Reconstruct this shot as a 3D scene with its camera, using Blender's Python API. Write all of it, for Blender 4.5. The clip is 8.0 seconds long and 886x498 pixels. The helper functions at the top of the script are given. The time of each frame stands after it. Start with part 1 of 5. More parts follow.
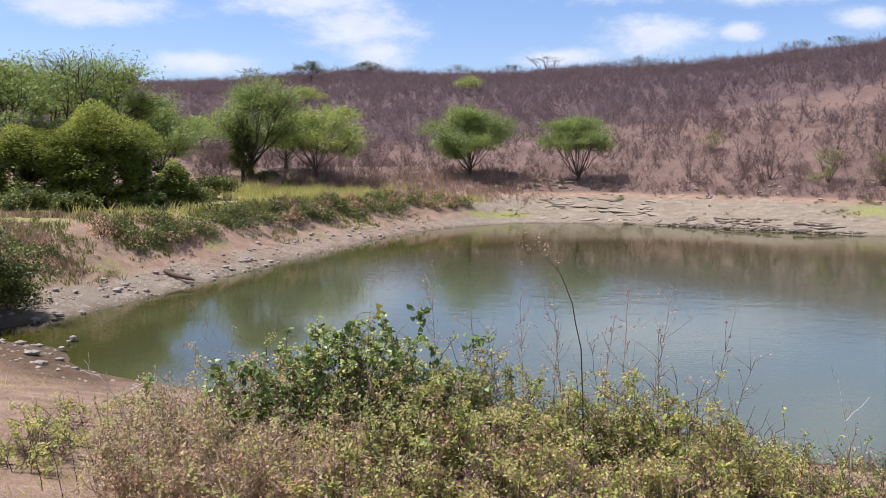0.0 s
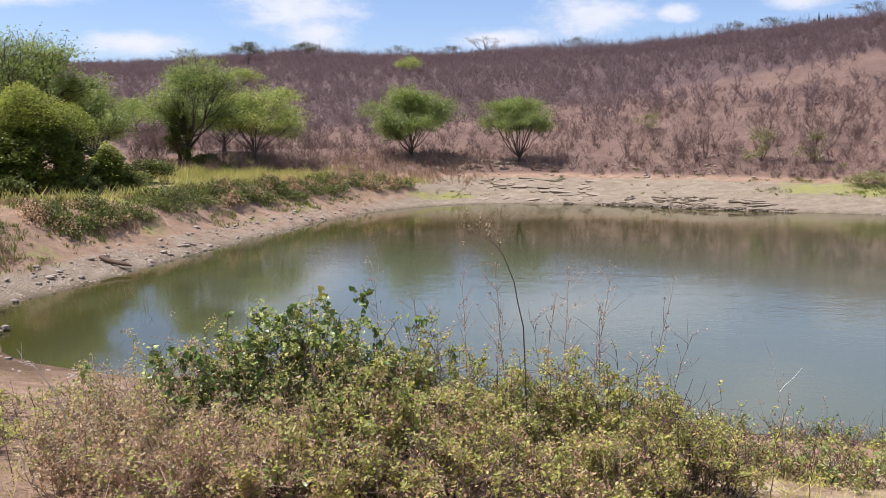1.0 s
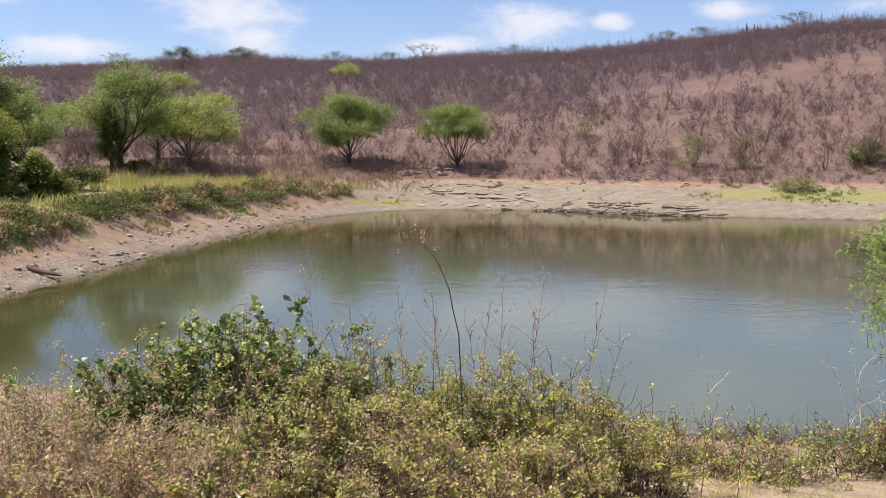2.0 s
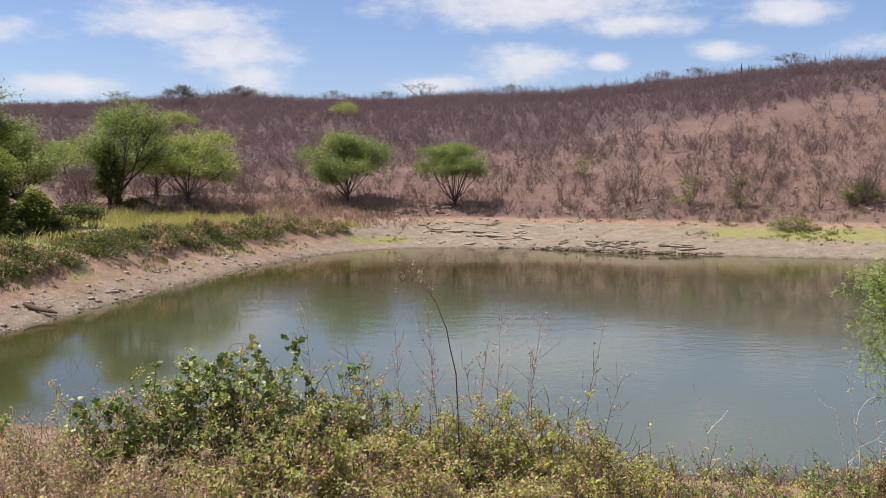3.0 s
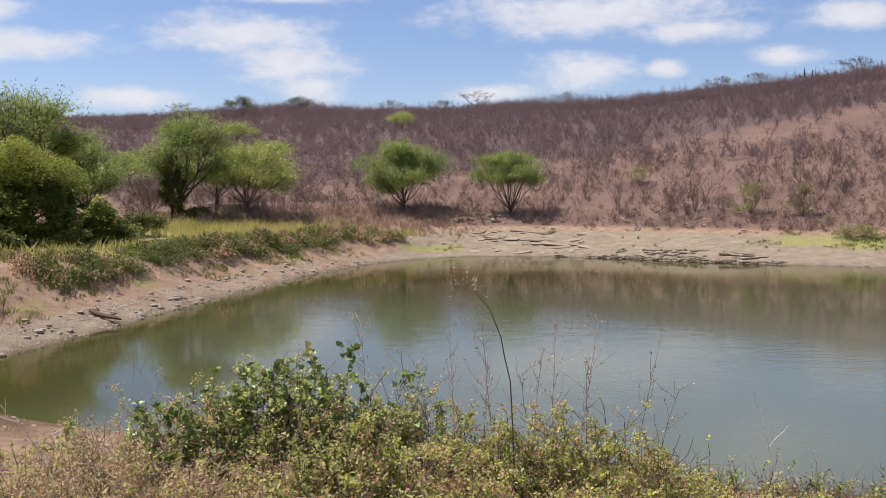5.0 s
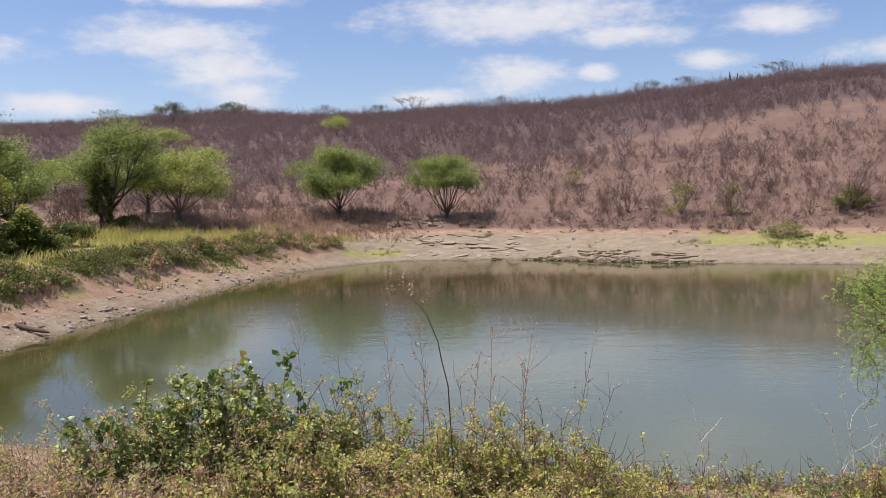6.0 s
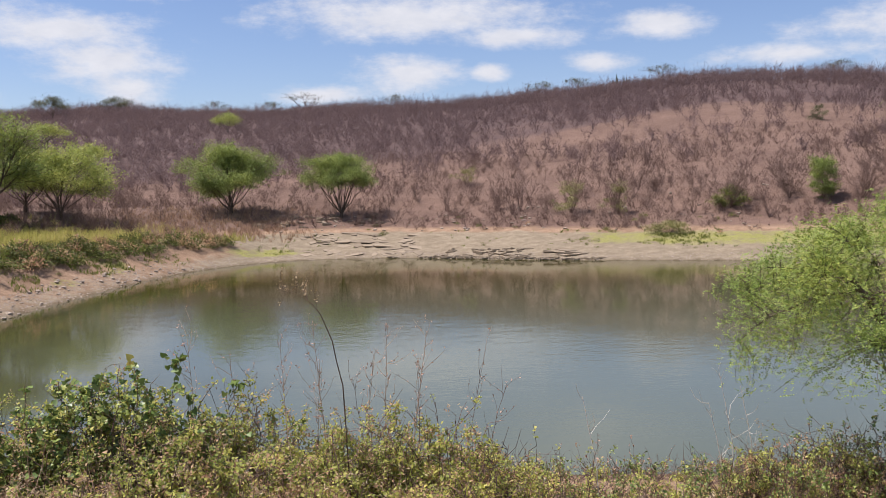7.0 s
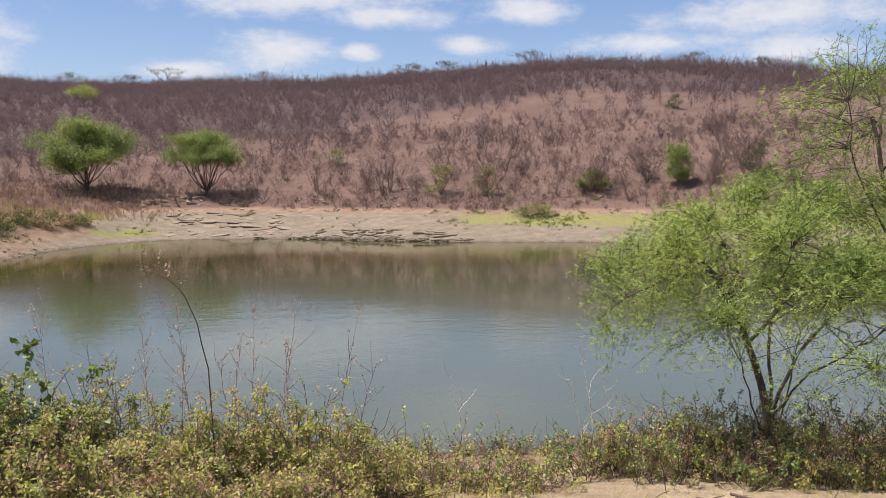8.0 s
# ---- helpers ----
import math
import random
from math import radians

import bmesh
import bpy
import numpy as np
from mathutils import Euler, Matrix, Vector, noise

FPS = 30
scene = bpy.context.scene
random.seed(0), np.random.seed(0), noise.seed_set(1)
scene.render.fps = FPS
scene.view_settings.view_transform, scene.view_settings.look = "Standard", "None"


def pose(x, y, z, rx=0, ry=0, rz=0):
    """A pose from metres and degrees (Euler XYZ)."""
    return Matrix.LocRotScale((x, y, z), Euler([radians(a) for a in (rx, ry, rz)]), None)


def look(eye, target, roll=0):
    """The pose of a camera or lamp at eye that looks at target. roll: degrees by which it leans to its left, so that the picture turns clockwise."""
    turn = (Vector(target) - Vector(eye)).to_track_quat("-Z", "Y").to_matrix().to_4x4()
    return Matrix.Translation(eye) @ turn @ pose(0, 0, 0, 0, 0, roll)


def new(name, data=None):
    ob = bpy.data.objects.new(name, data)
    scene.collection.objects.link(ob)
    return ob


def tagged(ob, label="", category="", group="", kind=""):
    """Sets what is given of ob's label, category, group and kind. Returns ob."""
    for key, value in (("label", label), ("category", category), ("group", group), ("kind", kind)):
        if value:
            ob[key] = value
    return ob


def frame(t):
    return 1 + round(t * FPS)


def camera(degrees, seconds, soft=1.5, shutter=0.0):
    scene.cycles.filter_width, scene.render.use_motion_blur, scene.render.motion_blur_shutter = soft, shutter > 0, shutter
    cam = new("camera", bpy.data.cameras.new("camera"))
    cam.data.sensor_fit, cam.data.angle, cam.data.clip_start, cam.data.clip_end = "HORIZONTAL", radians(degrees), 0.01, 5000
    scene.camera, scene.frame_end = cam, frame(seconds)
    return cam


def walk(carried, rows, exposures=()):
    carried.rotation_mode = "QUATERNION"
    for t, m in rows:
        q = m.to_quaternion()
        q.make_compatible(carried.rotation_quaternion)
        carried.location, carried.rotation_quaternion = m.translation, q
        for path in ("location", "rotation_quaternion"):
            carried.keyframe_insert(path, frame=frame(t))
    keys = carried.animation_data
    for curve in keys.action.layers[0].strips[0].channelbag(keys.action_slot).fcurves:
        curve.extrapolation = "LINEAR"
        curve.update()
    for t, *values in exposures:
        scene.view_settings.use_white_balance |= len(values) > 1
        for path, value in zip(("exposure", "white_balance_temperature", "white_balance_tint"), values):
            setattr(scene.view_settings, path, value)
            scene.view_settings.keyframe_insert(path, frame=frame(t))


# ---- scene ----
cam = camera(53.5, 8.0, soft=0.5)

# ---- camera path: t, metres across, away and up from the first stand, yaw, pitch, roll ----
PATH = [
    (0.0, -0.045, 0.030, -0.013, 2.17, -5.93, 0.05), (0.5, -0.045, 0.040, -0.023, -0.79, -6.58, 0.0), (1.0, -0.040, 0.040, -0.023, -1.59, -7.13, -0.32),
    (1.5, -0.015, 0.030, -0.017, -3.23, -7.30, -0.30), (1.7, -0.010, 0.025, -0.012, -4.30, -7.30, -0.30), (2.8, 0.008, 0.004, 0.002, -6.74, -4.34, -0.24),
    (3.0, -0.008, -0.008, 0.008, -5.75, -4.29, -0.13), (3.5, -0.030, -0.020, 0.006, -0.32, -4.31, 0.01), (4.0, -0.018, 0.0, -0.006, 1.38, -4.32, -0.02),
    (4.5, 0.0, 0.0, 0.0, 0.0, -4.04, 0.0), (4.7, 0.003, -0.002, 0.001, -0.95, -3.90, -0.10), (5.8, 0.012, -0.010, 0.006, -5.05, -3.45, -1.00),
    (6.0, 0.020, -0.018, 0.010, -6.20, -3.49, -1.11), (6.5, 0.030, -0.028, 0.008, -9.55, -3.59, -1.25), (7.0, 0.026, -0.036, 0.012, -13.03, -3.70, -1.03),
    (7.5, 0.024, -0.040, 0.011, -16.22, -4.17, -0.57), (8.0, 0.022, -0.041, 0.012, -21.51, -5.02, -0.12)]
EYE = 5.0


def eye_pose(side, away, up, yaw, pitch, roll):
    """The camera at eye height over the dam's crest, turned by yaw, pitch and roll in degrees."""
    turn = Euler((radians(90 + pitch), 0, radians(yaw))).to_matrix().to_4x4()
    return Matrix.Translation((side, away, EYE + up)) @ turn @ pose(0, 0, 0, 0, 0, roll)


walk(cam, [(row[0], eye_pose(*row[1:])) for row in PATH], exposures=[(0.0, 0.74, 5880, 14), (1.0, 0.77, 6120, 15), (1.7, 0.78, 6200, 15), (2.8, 0.61, 6380, 14), (8.0, 0.61, 6420, 14)])

# ---- sky, clouds and sun ----
SUN_AZ, SUN_EL = -82.0, 64.0   # degrees clockwise from +y, degrees up
sun_way = Vector((math.sin(radians(SUN_AZ)) * math.cos(radians(SUN_EL)),
                  math.cos(radians(SUN_AZ)) * math.cos(radians(SUN_EL)), math.sin(radians(SUN_EL))))
sun = new("sun", bpy.data.lights.new("sun", "SUN"))
sun.data.energy, sun.data.angle, sun.data.color = 5.0, radians(0.6), (1.0, 0.93, 0.87)
sun.matrix_world = look((0, 0, 60), Vector((0, 0, 60)) - sun_way)

# clouds: azimuth, elevation, half width, half height in degrees
CLOUDS = [
    (-10.5, 9.9, 6.0, 1.2), (-7.6, 8.1, 4.4, 1.3), (-6.3, 6.6, 2.6, 1.1), (11.3, 11.2, 9.6, 1.5), (18.1, 9.8, 4.1, 0.7),
    (11.0, 7.6, 3.4, 1.2), (16.3, 7.6, 1.4, 0.5), (-17.1, 5.8, 3.5, 0.7), (-23.4, 8.7, 5.0, 0.9), (-25.4, 10.6, 2.8, 0.9),
    (5.3, 6.3, 3.1, 0.6), (23.2, 8.0, 2.2, 0.6), (-8.0, 12.4, 5.4, 0.6), (26.8, 10.1, 3.3, 0.9), (42.2, 9.3, 7.2, 1.1),
    (34.6, 7.9, 5.0, 0.6), (43.0, 7.3, 4.2, 0.8)]

sky_world = bpy.data.worlds.new("sky_world")
scene.world = sky_world
sky_world.use_nodes = True
WT = sky_world.node_tree
WT.nodes.clear()


def wn(kind, **inputs):
    n = WT.nodes.new(kind)
    for k, v in inputs.items():
        n.inputs[int(k[1:])].default_value = v
    return n


def wm(op, a, b=None, c=None):
    n = WT.nodes.new("ShaderNodeMath")
    n.operation = op
    for i, v in enumerate((a, b, c)):
        if v is None:
            continue
        if isinstance(v, (int, float)):
            n.inputs[i].default_value = v
        else:
            WT.links.new(v, n.inputs[i])
    return n.outputs[0]


sky_tex = WT.nodes.new("ShaderNodeTexSky")
sky_tex.sky_type, sky_tex.sun_disc = "NISHITA", False
sky_tex.sun_elevation, sky_tex.sun_rotation = radians(SUN_EL), radians(SUN_AZ)
sky_tex.altitude, sky_tex.air_density, sky_tex.dust_density, sky_tex.ozone_density = 350, 1.1, 0.3, 1.2
coord = WT.nodes.new("ShaderNodeTexCoord")
split = WT.nodes.new("ShaderNodeSeparateXYZ")
WT.links.new(coord.outputs["Generated"], split.inputs[0])
DEG = 180 / math.pi
az = wm("MULTIPLY", wm("ARCTAN2", split.outputs[0], split.outputs[1]), DEG)
el = wm("MULTIPLY", wm("ARCSINE", split.outputs[2]), DEG)
# ragged cloud edges
sky_at = WT.nodes.new("ShaderNodeCombineXYZ")
WT.links.new(wm("MULTIPLY", az, 0.17), sky_at.inputs[0])
WT.links.new(wm("MULTIPLY", el, 0.36), sky_at.inputs[1])
puff = wn("ShaderNodeTexNoise", _2=2.0, _3=9.0, _4=0.66)
WT.links.new(sky_at.outputs[0], puff.inputs["Vector"])
ragged = wm("MULTIPLY", wm("SUBTRACT", puff.outputs[0], 0.5), 1.7)
cover = None
for ca, ce, cw, ch in CLOUDS:
    dx = wm("MULTIPLY", wm("SUBTRACT", az, ca), 1 / (cw * 1.15))
    dy = wm("MULTIPLY", wm("SUBTRACT", el, ce), 1 / (ch * 1.25))
    blob = wm("SUBTRACT", 1.0, wm("SQRT", wm("ADD", wm("MULTIPLY", dx, dx), wm("MULTIPLY", dy, dy))))
    cover = blob if cover is None else wm("SMOOTH_MAX", cover, blob, 0.25)
# the rest of the sky, higher up and all round: scattered fair-weather cumulus
high = WT.nodes.new("ShaderNodeVectorMath")
high.operation = "DIVIDE"
lift = WT.nodes.new("ShaderNodeCombineXYZ")
for i in range(3):
    WT.links.new(wm("MAXIMUM", split.outputs[2], 0.05), lift.inputs[i])
WT.links.new(coord.outputs["Generated"], high.inputs[0])
WT.links.new(lift.outputs[0], high.inputs[1])
drift = wn("ShaderNodeTexNoise", _2=0.75, _3=6.0, _4=0.55)
WT.links.new(high.outputs[0], drift.inputs["Vector"])
aloft = wm("MULTIPLY", wm("SUBTRACT", drift.outputs[0], 0.47), 4.0)
above = wm("MULTIPLY", wm("SUBTRACT", el, 13.5), 0.5)
cover = wm("MAXIMUM", wm("ADD", cover, ragged), wm("MINIMUM", aloft, above))
soft_edge = WT.nodes.new("ShaderNodeMapRange")
soft_edge.interpolation_type = "SMOOTHSTEP"
soft_edge.inputs[1].default_value, soft_edge.inputs[2].default_value = -0.12, 0.85
WT.links.new(cover, soft_edge.inputs[0])
inner = wn("ShaderNodeTexNoise", _2=3.0, _3=5.0, _4=0.6)
WT.links.new(sky_at.outputs[0], inner.inputs["Vector"])
white = WT.nodes.new("ShaderNodeMix")
white.data_type = "RGBA"
white.inputs[6].default_value, white.inputs[7].default_value = (6.0, 6.3, 6.9, 1), (8.4, 8.4, 8.5, 1)
WT.links.new(inner.outputs[0], white.inputs[0])
sky_mix = WT.nodes.new("ShaderNodeMix")
sky_mix.data_type = "RGBA"
WT.links.new(wm("MULTIPLY", soft_edge.outputs[0], 0.93), sky_mix.inputs[0])
blue = WT.nodes.new("ShaderNodeMix")
blue.data_type, blue.blend_type = "RGBA", "MULTIPLY"
blue.inputs[0].default_value, blue.inputs[7].default_value = 1.0, (0.94, 0.97, 1.15, 1)
WT.links.new(sky_tex.outputs[0], blue.inputs[6])
WT.links.new(blue.outputs[2], sky_mix.inputs[6])
WT.links.new(white.outputs[2], sky_mix.inputs[7])
back = wn("ShaderNodeBackground", _1=0.071)
WT.links.new(sky_mix.outputs[2], back.inputs[0])
WT.links.new(back.outputs[0], WT.nodes.new("ShaderNodeOutputWorld").inputs[0])


# ---- materials ----
def blank(name):
    m = bpy.data.materials.new(name)
    m.use_nodes = True
    m.node_tree.nodes.clear()
    return m, m.node_tree


def add(nt, kind, links=(), **values):
    """A node; values by input name (underscores for spaces), links as (input, output socket)."""
    n = nt.nodes.new(kind)
    for k, v in values.items():
        n.inputs[k.replace("_", " ")].default_value = v
    for k, s in links:
        nt.links.new(s, n.inputs[k])
    return n


def noise_of(nt, scale, detail=4.0, rough=0.55, where=None):
    if where is None:
        where = nt.nodes.new("ShaderNodeTexCoord").outputs["Object"]
    return add(nt, "ShaderNodeTexNoise", [("Vector", where)], Scale=scale, Detail=detail, Roughness=rough).outputs[0]


def ramp(nt, fac, stops):
    n = nt.nodes.new("ShaderNodeValToRGB")
    e = n.color_ramp.elements
    while len(e) < len(stops):
        e.new(0.5)
    for item, (p, c) in zip(e, stops):
        item.position, item.color = p, (*c, 1)
    nt.links.new(fac, n.inputs[0])
    return n.outputs[0]


def mix(nt, fac, a, b, mode="MIX"):
    n = nt.nodes.new("ShaderNodeMix")
    n.data_type, n.blend_type = "RGBA", mode
    for i, v in ((0, fac), (6, a), (7, b)):
        if isinstance(v, (int, float)):
            n.inputs[i].default_value = v
        elif isinstance(v, tuple):
            n.inputs[i].default_value = (*v, 1)
        else:
            nt.links.new(v, n.inputs[i])
    return n.outputs[2]


def math_of(nt, op, a, b=0.0):
    n = nt.nodes.new("ShaderNodeMath")
    n.operation = op
    for i, v in enumerate((a, b)):
        if isinstance(v, (int, float)):
            n.inputs[i].default_value = v
        else:
            nt.links.new(v, n.inputs[i])
    return n.outputs[0]


def finish(nt, colour, rough=0.9, bump=None, depth=0.02, strength=0.6, specular=0.3, through_light=0.0):
    p = add(nt, "ShaderNodeBsdfPrincipled", [("Base Color", colour)], Roughness=rough)
    p.inputs["Specular IOR Level"].default_value = specular
    if bump is not None:
        b = add(nt, "ShaderNodeBump", [("Height", bump)], Strength=strength, Distance=depth)
        nt.links.new(b.outputs[0], p.inputs["Normal"])
    out = p.outputs[0]
    if through_light:
        t = add(nt, "ShaderNodeBsdfTranslucent", [("Color", colour)])
        s = nt.nodes.new("ShaderNodeMixShader")
        s.inputs[0].default_value = through_light
        nt.links.new(out, s.inputs[1])
        nt.links.new(t.outputs[0], s.inputs[2])
        out = s.outputs[0]
    nt.links.new(out, nt.nodes.new("ShaderNodeOutputMaterial").inputs[0])


def leaf_material(name, stops, patch=0.5, glow=0.3, rough=0.55, single=0.6, patchy=0.9):
    """Leaves that differ one from another and from spray to spray."""
    m, nt = blank(name)
    rnd = nt.nodes.new("ShaderNodeNewGeometry").outputs["Random Per Island"]
    wide = noise_of(nt, patch, 2.0)
    fac = math_of(nt, "ADD", math_of(nt, "MULTIPLY", rnd, single), math_of(nt, "MULTIPLY", math_of(nt, "SUBTRACT", wide, 0.28), patchy))
    finish(nt, ramp(nt, fac, stops), rough, through_light=glow, specular=0.25)
    return m


def wood_material(name, a, b, scale=14.0, wrap=0.0):
    m, nt = blank(name)
    rnd = nt.nodes.new("ShaderNodeNewGeometry").outputs["Random Per Island"]
    n = noise_of(nt, scale, 6.0, 0.65)
    fac = math_of(nt, "ADD", math_of(nt, "MULTIPLY", rnd, 0.45), math_of(nt, "MULTIPLY", n, 0.6))
    finish(nt, ramp(nt, fac, [(0.15, a), (0.85, b)]), 0.9, n, 0.01, through_light=wrap)
    return m


LEAF_MESQUITE = leaf_material("leaf_mesquite", [(0.0, (0.085, 0.155, 0.036)), (0.5, (0.215, 0.305, 0.066)), (1.0, (0.48, 0.47, 0.11))], 0.6, 0.32)
LEAF_MESQUITE_FAR = leaf_material("leaf_mesquite_far", [(0.0, (0.125, 0.178, 0.058)), (0.5, (0.228, 0.292, 0.076)), (1.0, (0.395, 0.41, 0.096))], 0.35, 0.38)
LEAF_GREY = leaf_material("leaf_grey_green", [(0.0, (0.07, 0.075, 0.04)), (0.5, (0.12, 0.125, 0.06)), (1.0, (0.18, 0.17, 0.09))], 0.3)
LEAF_LIME = leaf_material("leaf_lime", [(0.0, (0.18, 0.24, 0.055)), (0.5, (0.33, 0.375, 0.09)), (1.0, (0.52, 0.49, 0.13))], 0.35, 0.36)
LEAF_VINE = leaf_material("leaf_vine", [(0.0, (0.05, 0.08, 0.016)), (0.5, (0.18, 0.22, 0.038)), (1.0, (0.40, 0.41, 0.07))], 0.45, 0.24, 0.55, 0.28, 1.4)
# brighter copy of leaf_vine: yellowish tips with sunlight painted into the colour
LEAF_VINE_SUNLIT = leaf_material("leaf_vine_sunlit", [(0.0, (0.16, 0.20, 0.035)), (0.5, (0.37, 0.40, 0.06)), (1.0, (0.58, 0.52, 0.10))], 0.8, 0.3, 0.55, 0.35, 1.1)
LEAF_DARK = leaf_material("leaf_dark", [(0.0, (0.042, 0.062, 0.014)), (0.5, (0.12, 0.145, 0.035)), (1.0, (0.34, 0.31, 0.09))], 1.2)
LEAF_BROAD = leaf_material("leaf_broad", [(0.0, (0.045, 0.085, 0.022)), (0.5, (0.155, 0.225, 0.06)), (1.0, (0.46, 0.48, 0.16))], 2.5, 0.25, 0.36)
LEAF_YELLOW = leaf_material("leaf_yellow", [(0.0, (0.22, 0.25, 0.05)), (0.55, (0.42, 0.41, 0.095)), (1.0, (0.74, 0.55, 0.16))], 1.6, 0.45, 0.55, 0.45, 1.3)
LEAF_DRY = leaf_material("leaf_dry", [(0.0, (0.21, 0.115, 0.07)), (0.5, (0.48, 0.30, 0.18)), (1.0, (0.72, 0.55, 0.33))], 2.0, 0.42, 0.85)
GRASS_YELLOW = leaf_material("grass_yellow", [(0.0, (0.28, 0.29, 0.07)), (0.5, (0.50, 0.45, 0.135)), (1.0, (0.68, 0.56, 0.24))], 0.25, 0.3, 0.8)
GRASS_GREEN = leaf_material("grass_green", [(0.0, (0.07, 0.10, 0.02)), (0.5, (0.15, 0.18, 0.035)), (1.0, (0.26, 0.25, 0.06))], 0.4, 0.3, 0.75)
GRASS_RUST = leaf_material("grass_rust", [(0.0, (0.25, 0.155, 0.10)), (0.5, (0.38, 0.25, 0.165)), (1.0, (0.44, 0.35, 0.22))], 0.25, 0.2, 0.85)
TWIG_MAUVE = wood_material("twig_mauve", (0.125, 0.086, 0.083), (0.225, 0.158, 0.150), 0.08, 0.45)
TWIG_BROWN = wood_material("twig_brown", (0.10, 0.062, 0.052), (0.25, 0.17, 0.14), 3.0, 0.35)
TWIG_PALE = wood_material("twig_pale", (0.38, 0.34, 0.29), (0.62, 0.57, 0.50), 9.0)
TWIG_STRAW = wood_material("twig_straw", (0.16, 0.10, 0.068), (0.42, 0.30, 0.20), 5.0)
BARK = wood_material("bark", (0.028, 0.02, 0.015), (0.12, 0.09, 0.065), 16.0)
STEM_DARK = wood_material("stem_dark", (0.05, 0.032, 0.022), (0.14, 0.09, 0.06), 20.0)
LEAF_PALE = leaf_material("leaf_pale", [(0.0, (0.15, 0.15, 0.06)), (0.5, (0.26, 0.25, 0.10)), (1.0, (0.38, 0.33, 0.13))], 0.4)
CACTUS = wood_material("cactus_skin", (0.03, 0.045, 0.025), (0.07, 0.09, 0.05), 3.0)


def ground_material():
    m, nt = blank("dry_ground")
    att = lambda n: add_attr(nt, n)
    fine, mid, wide = noise_of(nt, 9.0, 6.0, 0.7), noise_of(nt, 1.3, 5.0, 0.65), noise_of(nt, 0.16, 4.0, 0.6)
    soil = ramp(nt, mid, [(0.3, (0.20, 0.13, 0.082)), (0.55, (0.31, 0.208, 0.138)), (0.75, (0.41, 0.295, 0.205))])
    beach = ramp(nt, mid, [(0.3, (0.185, 0.145, 0.10)), (0.6, (0.275, 0.225, 0.158)), (0.8, (0.345, 0.288, 0.21))])
    litter = ramp(nt, math_of(nt, "MULTIPLY", math_of(nt, "ADD", mid, wide), 0.5), [(0.35, (0.115, 0.073, 0.058)), (0.65, (0.208, 0.136, 0.104))])
    # darker mauve-brown ground for where the scrub is dense
    scrub_floor = ramp(nt, mid, [(0.3, (0.070, 0.047, 0.045)), (0.7, (0.135, 0.092, 0.084))])
    straw = ramp(nt, mid, [(0.3, (0.30, 0.22, 0.13)), (0.7, (0.52, 0.41, 0.27))])
    green = ramp(nt, fine, [(0.3, (0.16, 0.165, 0.045)), (0.7, (0.34, 0.32, 0.11))])
    ragged = lambda a, spread=0.55: add(nt, "ShaderNodeMapRange", [("Value", math_of(nt, "ADD", a, math_of(nt, "MULTIPLY", math_of(nt, "SUBTRACT", mid, 0.5), spread * 2)))], From_Min=0.35, From_Max=0.65).outputs[0]
    c = mix(nt, ragged(att("litter")), soil, litter)
    c = mix(nt, ragged(att("scrub_floor")), c, scrub_floor)
    c = mix(nt, ragged(att("beach")), c, beach)
    c = mix(nt, ragged(att("straw")), c, straw)
    c = mix(nt, ragged(att("grass")), c, green)
    # darkening for wet soil at the waterline and for shade painted at the inlet
    c = mix(nt, att("wet_and_shade"), c, mix(nt, 1.0, c, (0.42, 0.40, 0.34), "MULTIPLY"))
    grit = ramp(nt, noise_of(nt, 34.0, 3.0, 0.6), [(0.35, (0.72, 0.72, 0.72)), (0.65, (1.12, 1.12, 1.12))])
    c = mix(nt, 1.0, c, grit, "MULTIPLY")
    finish(nt, c, 0.95, math_of(nt, "ADD", fine, mid), 0.12, 0.8, 0.15)
    return m


def add_attr(nt, name):
    n = nt.nodes.new("ShaderNodeAttribute")
    n.attribute_name = name
    return n.outputs["Fac"]


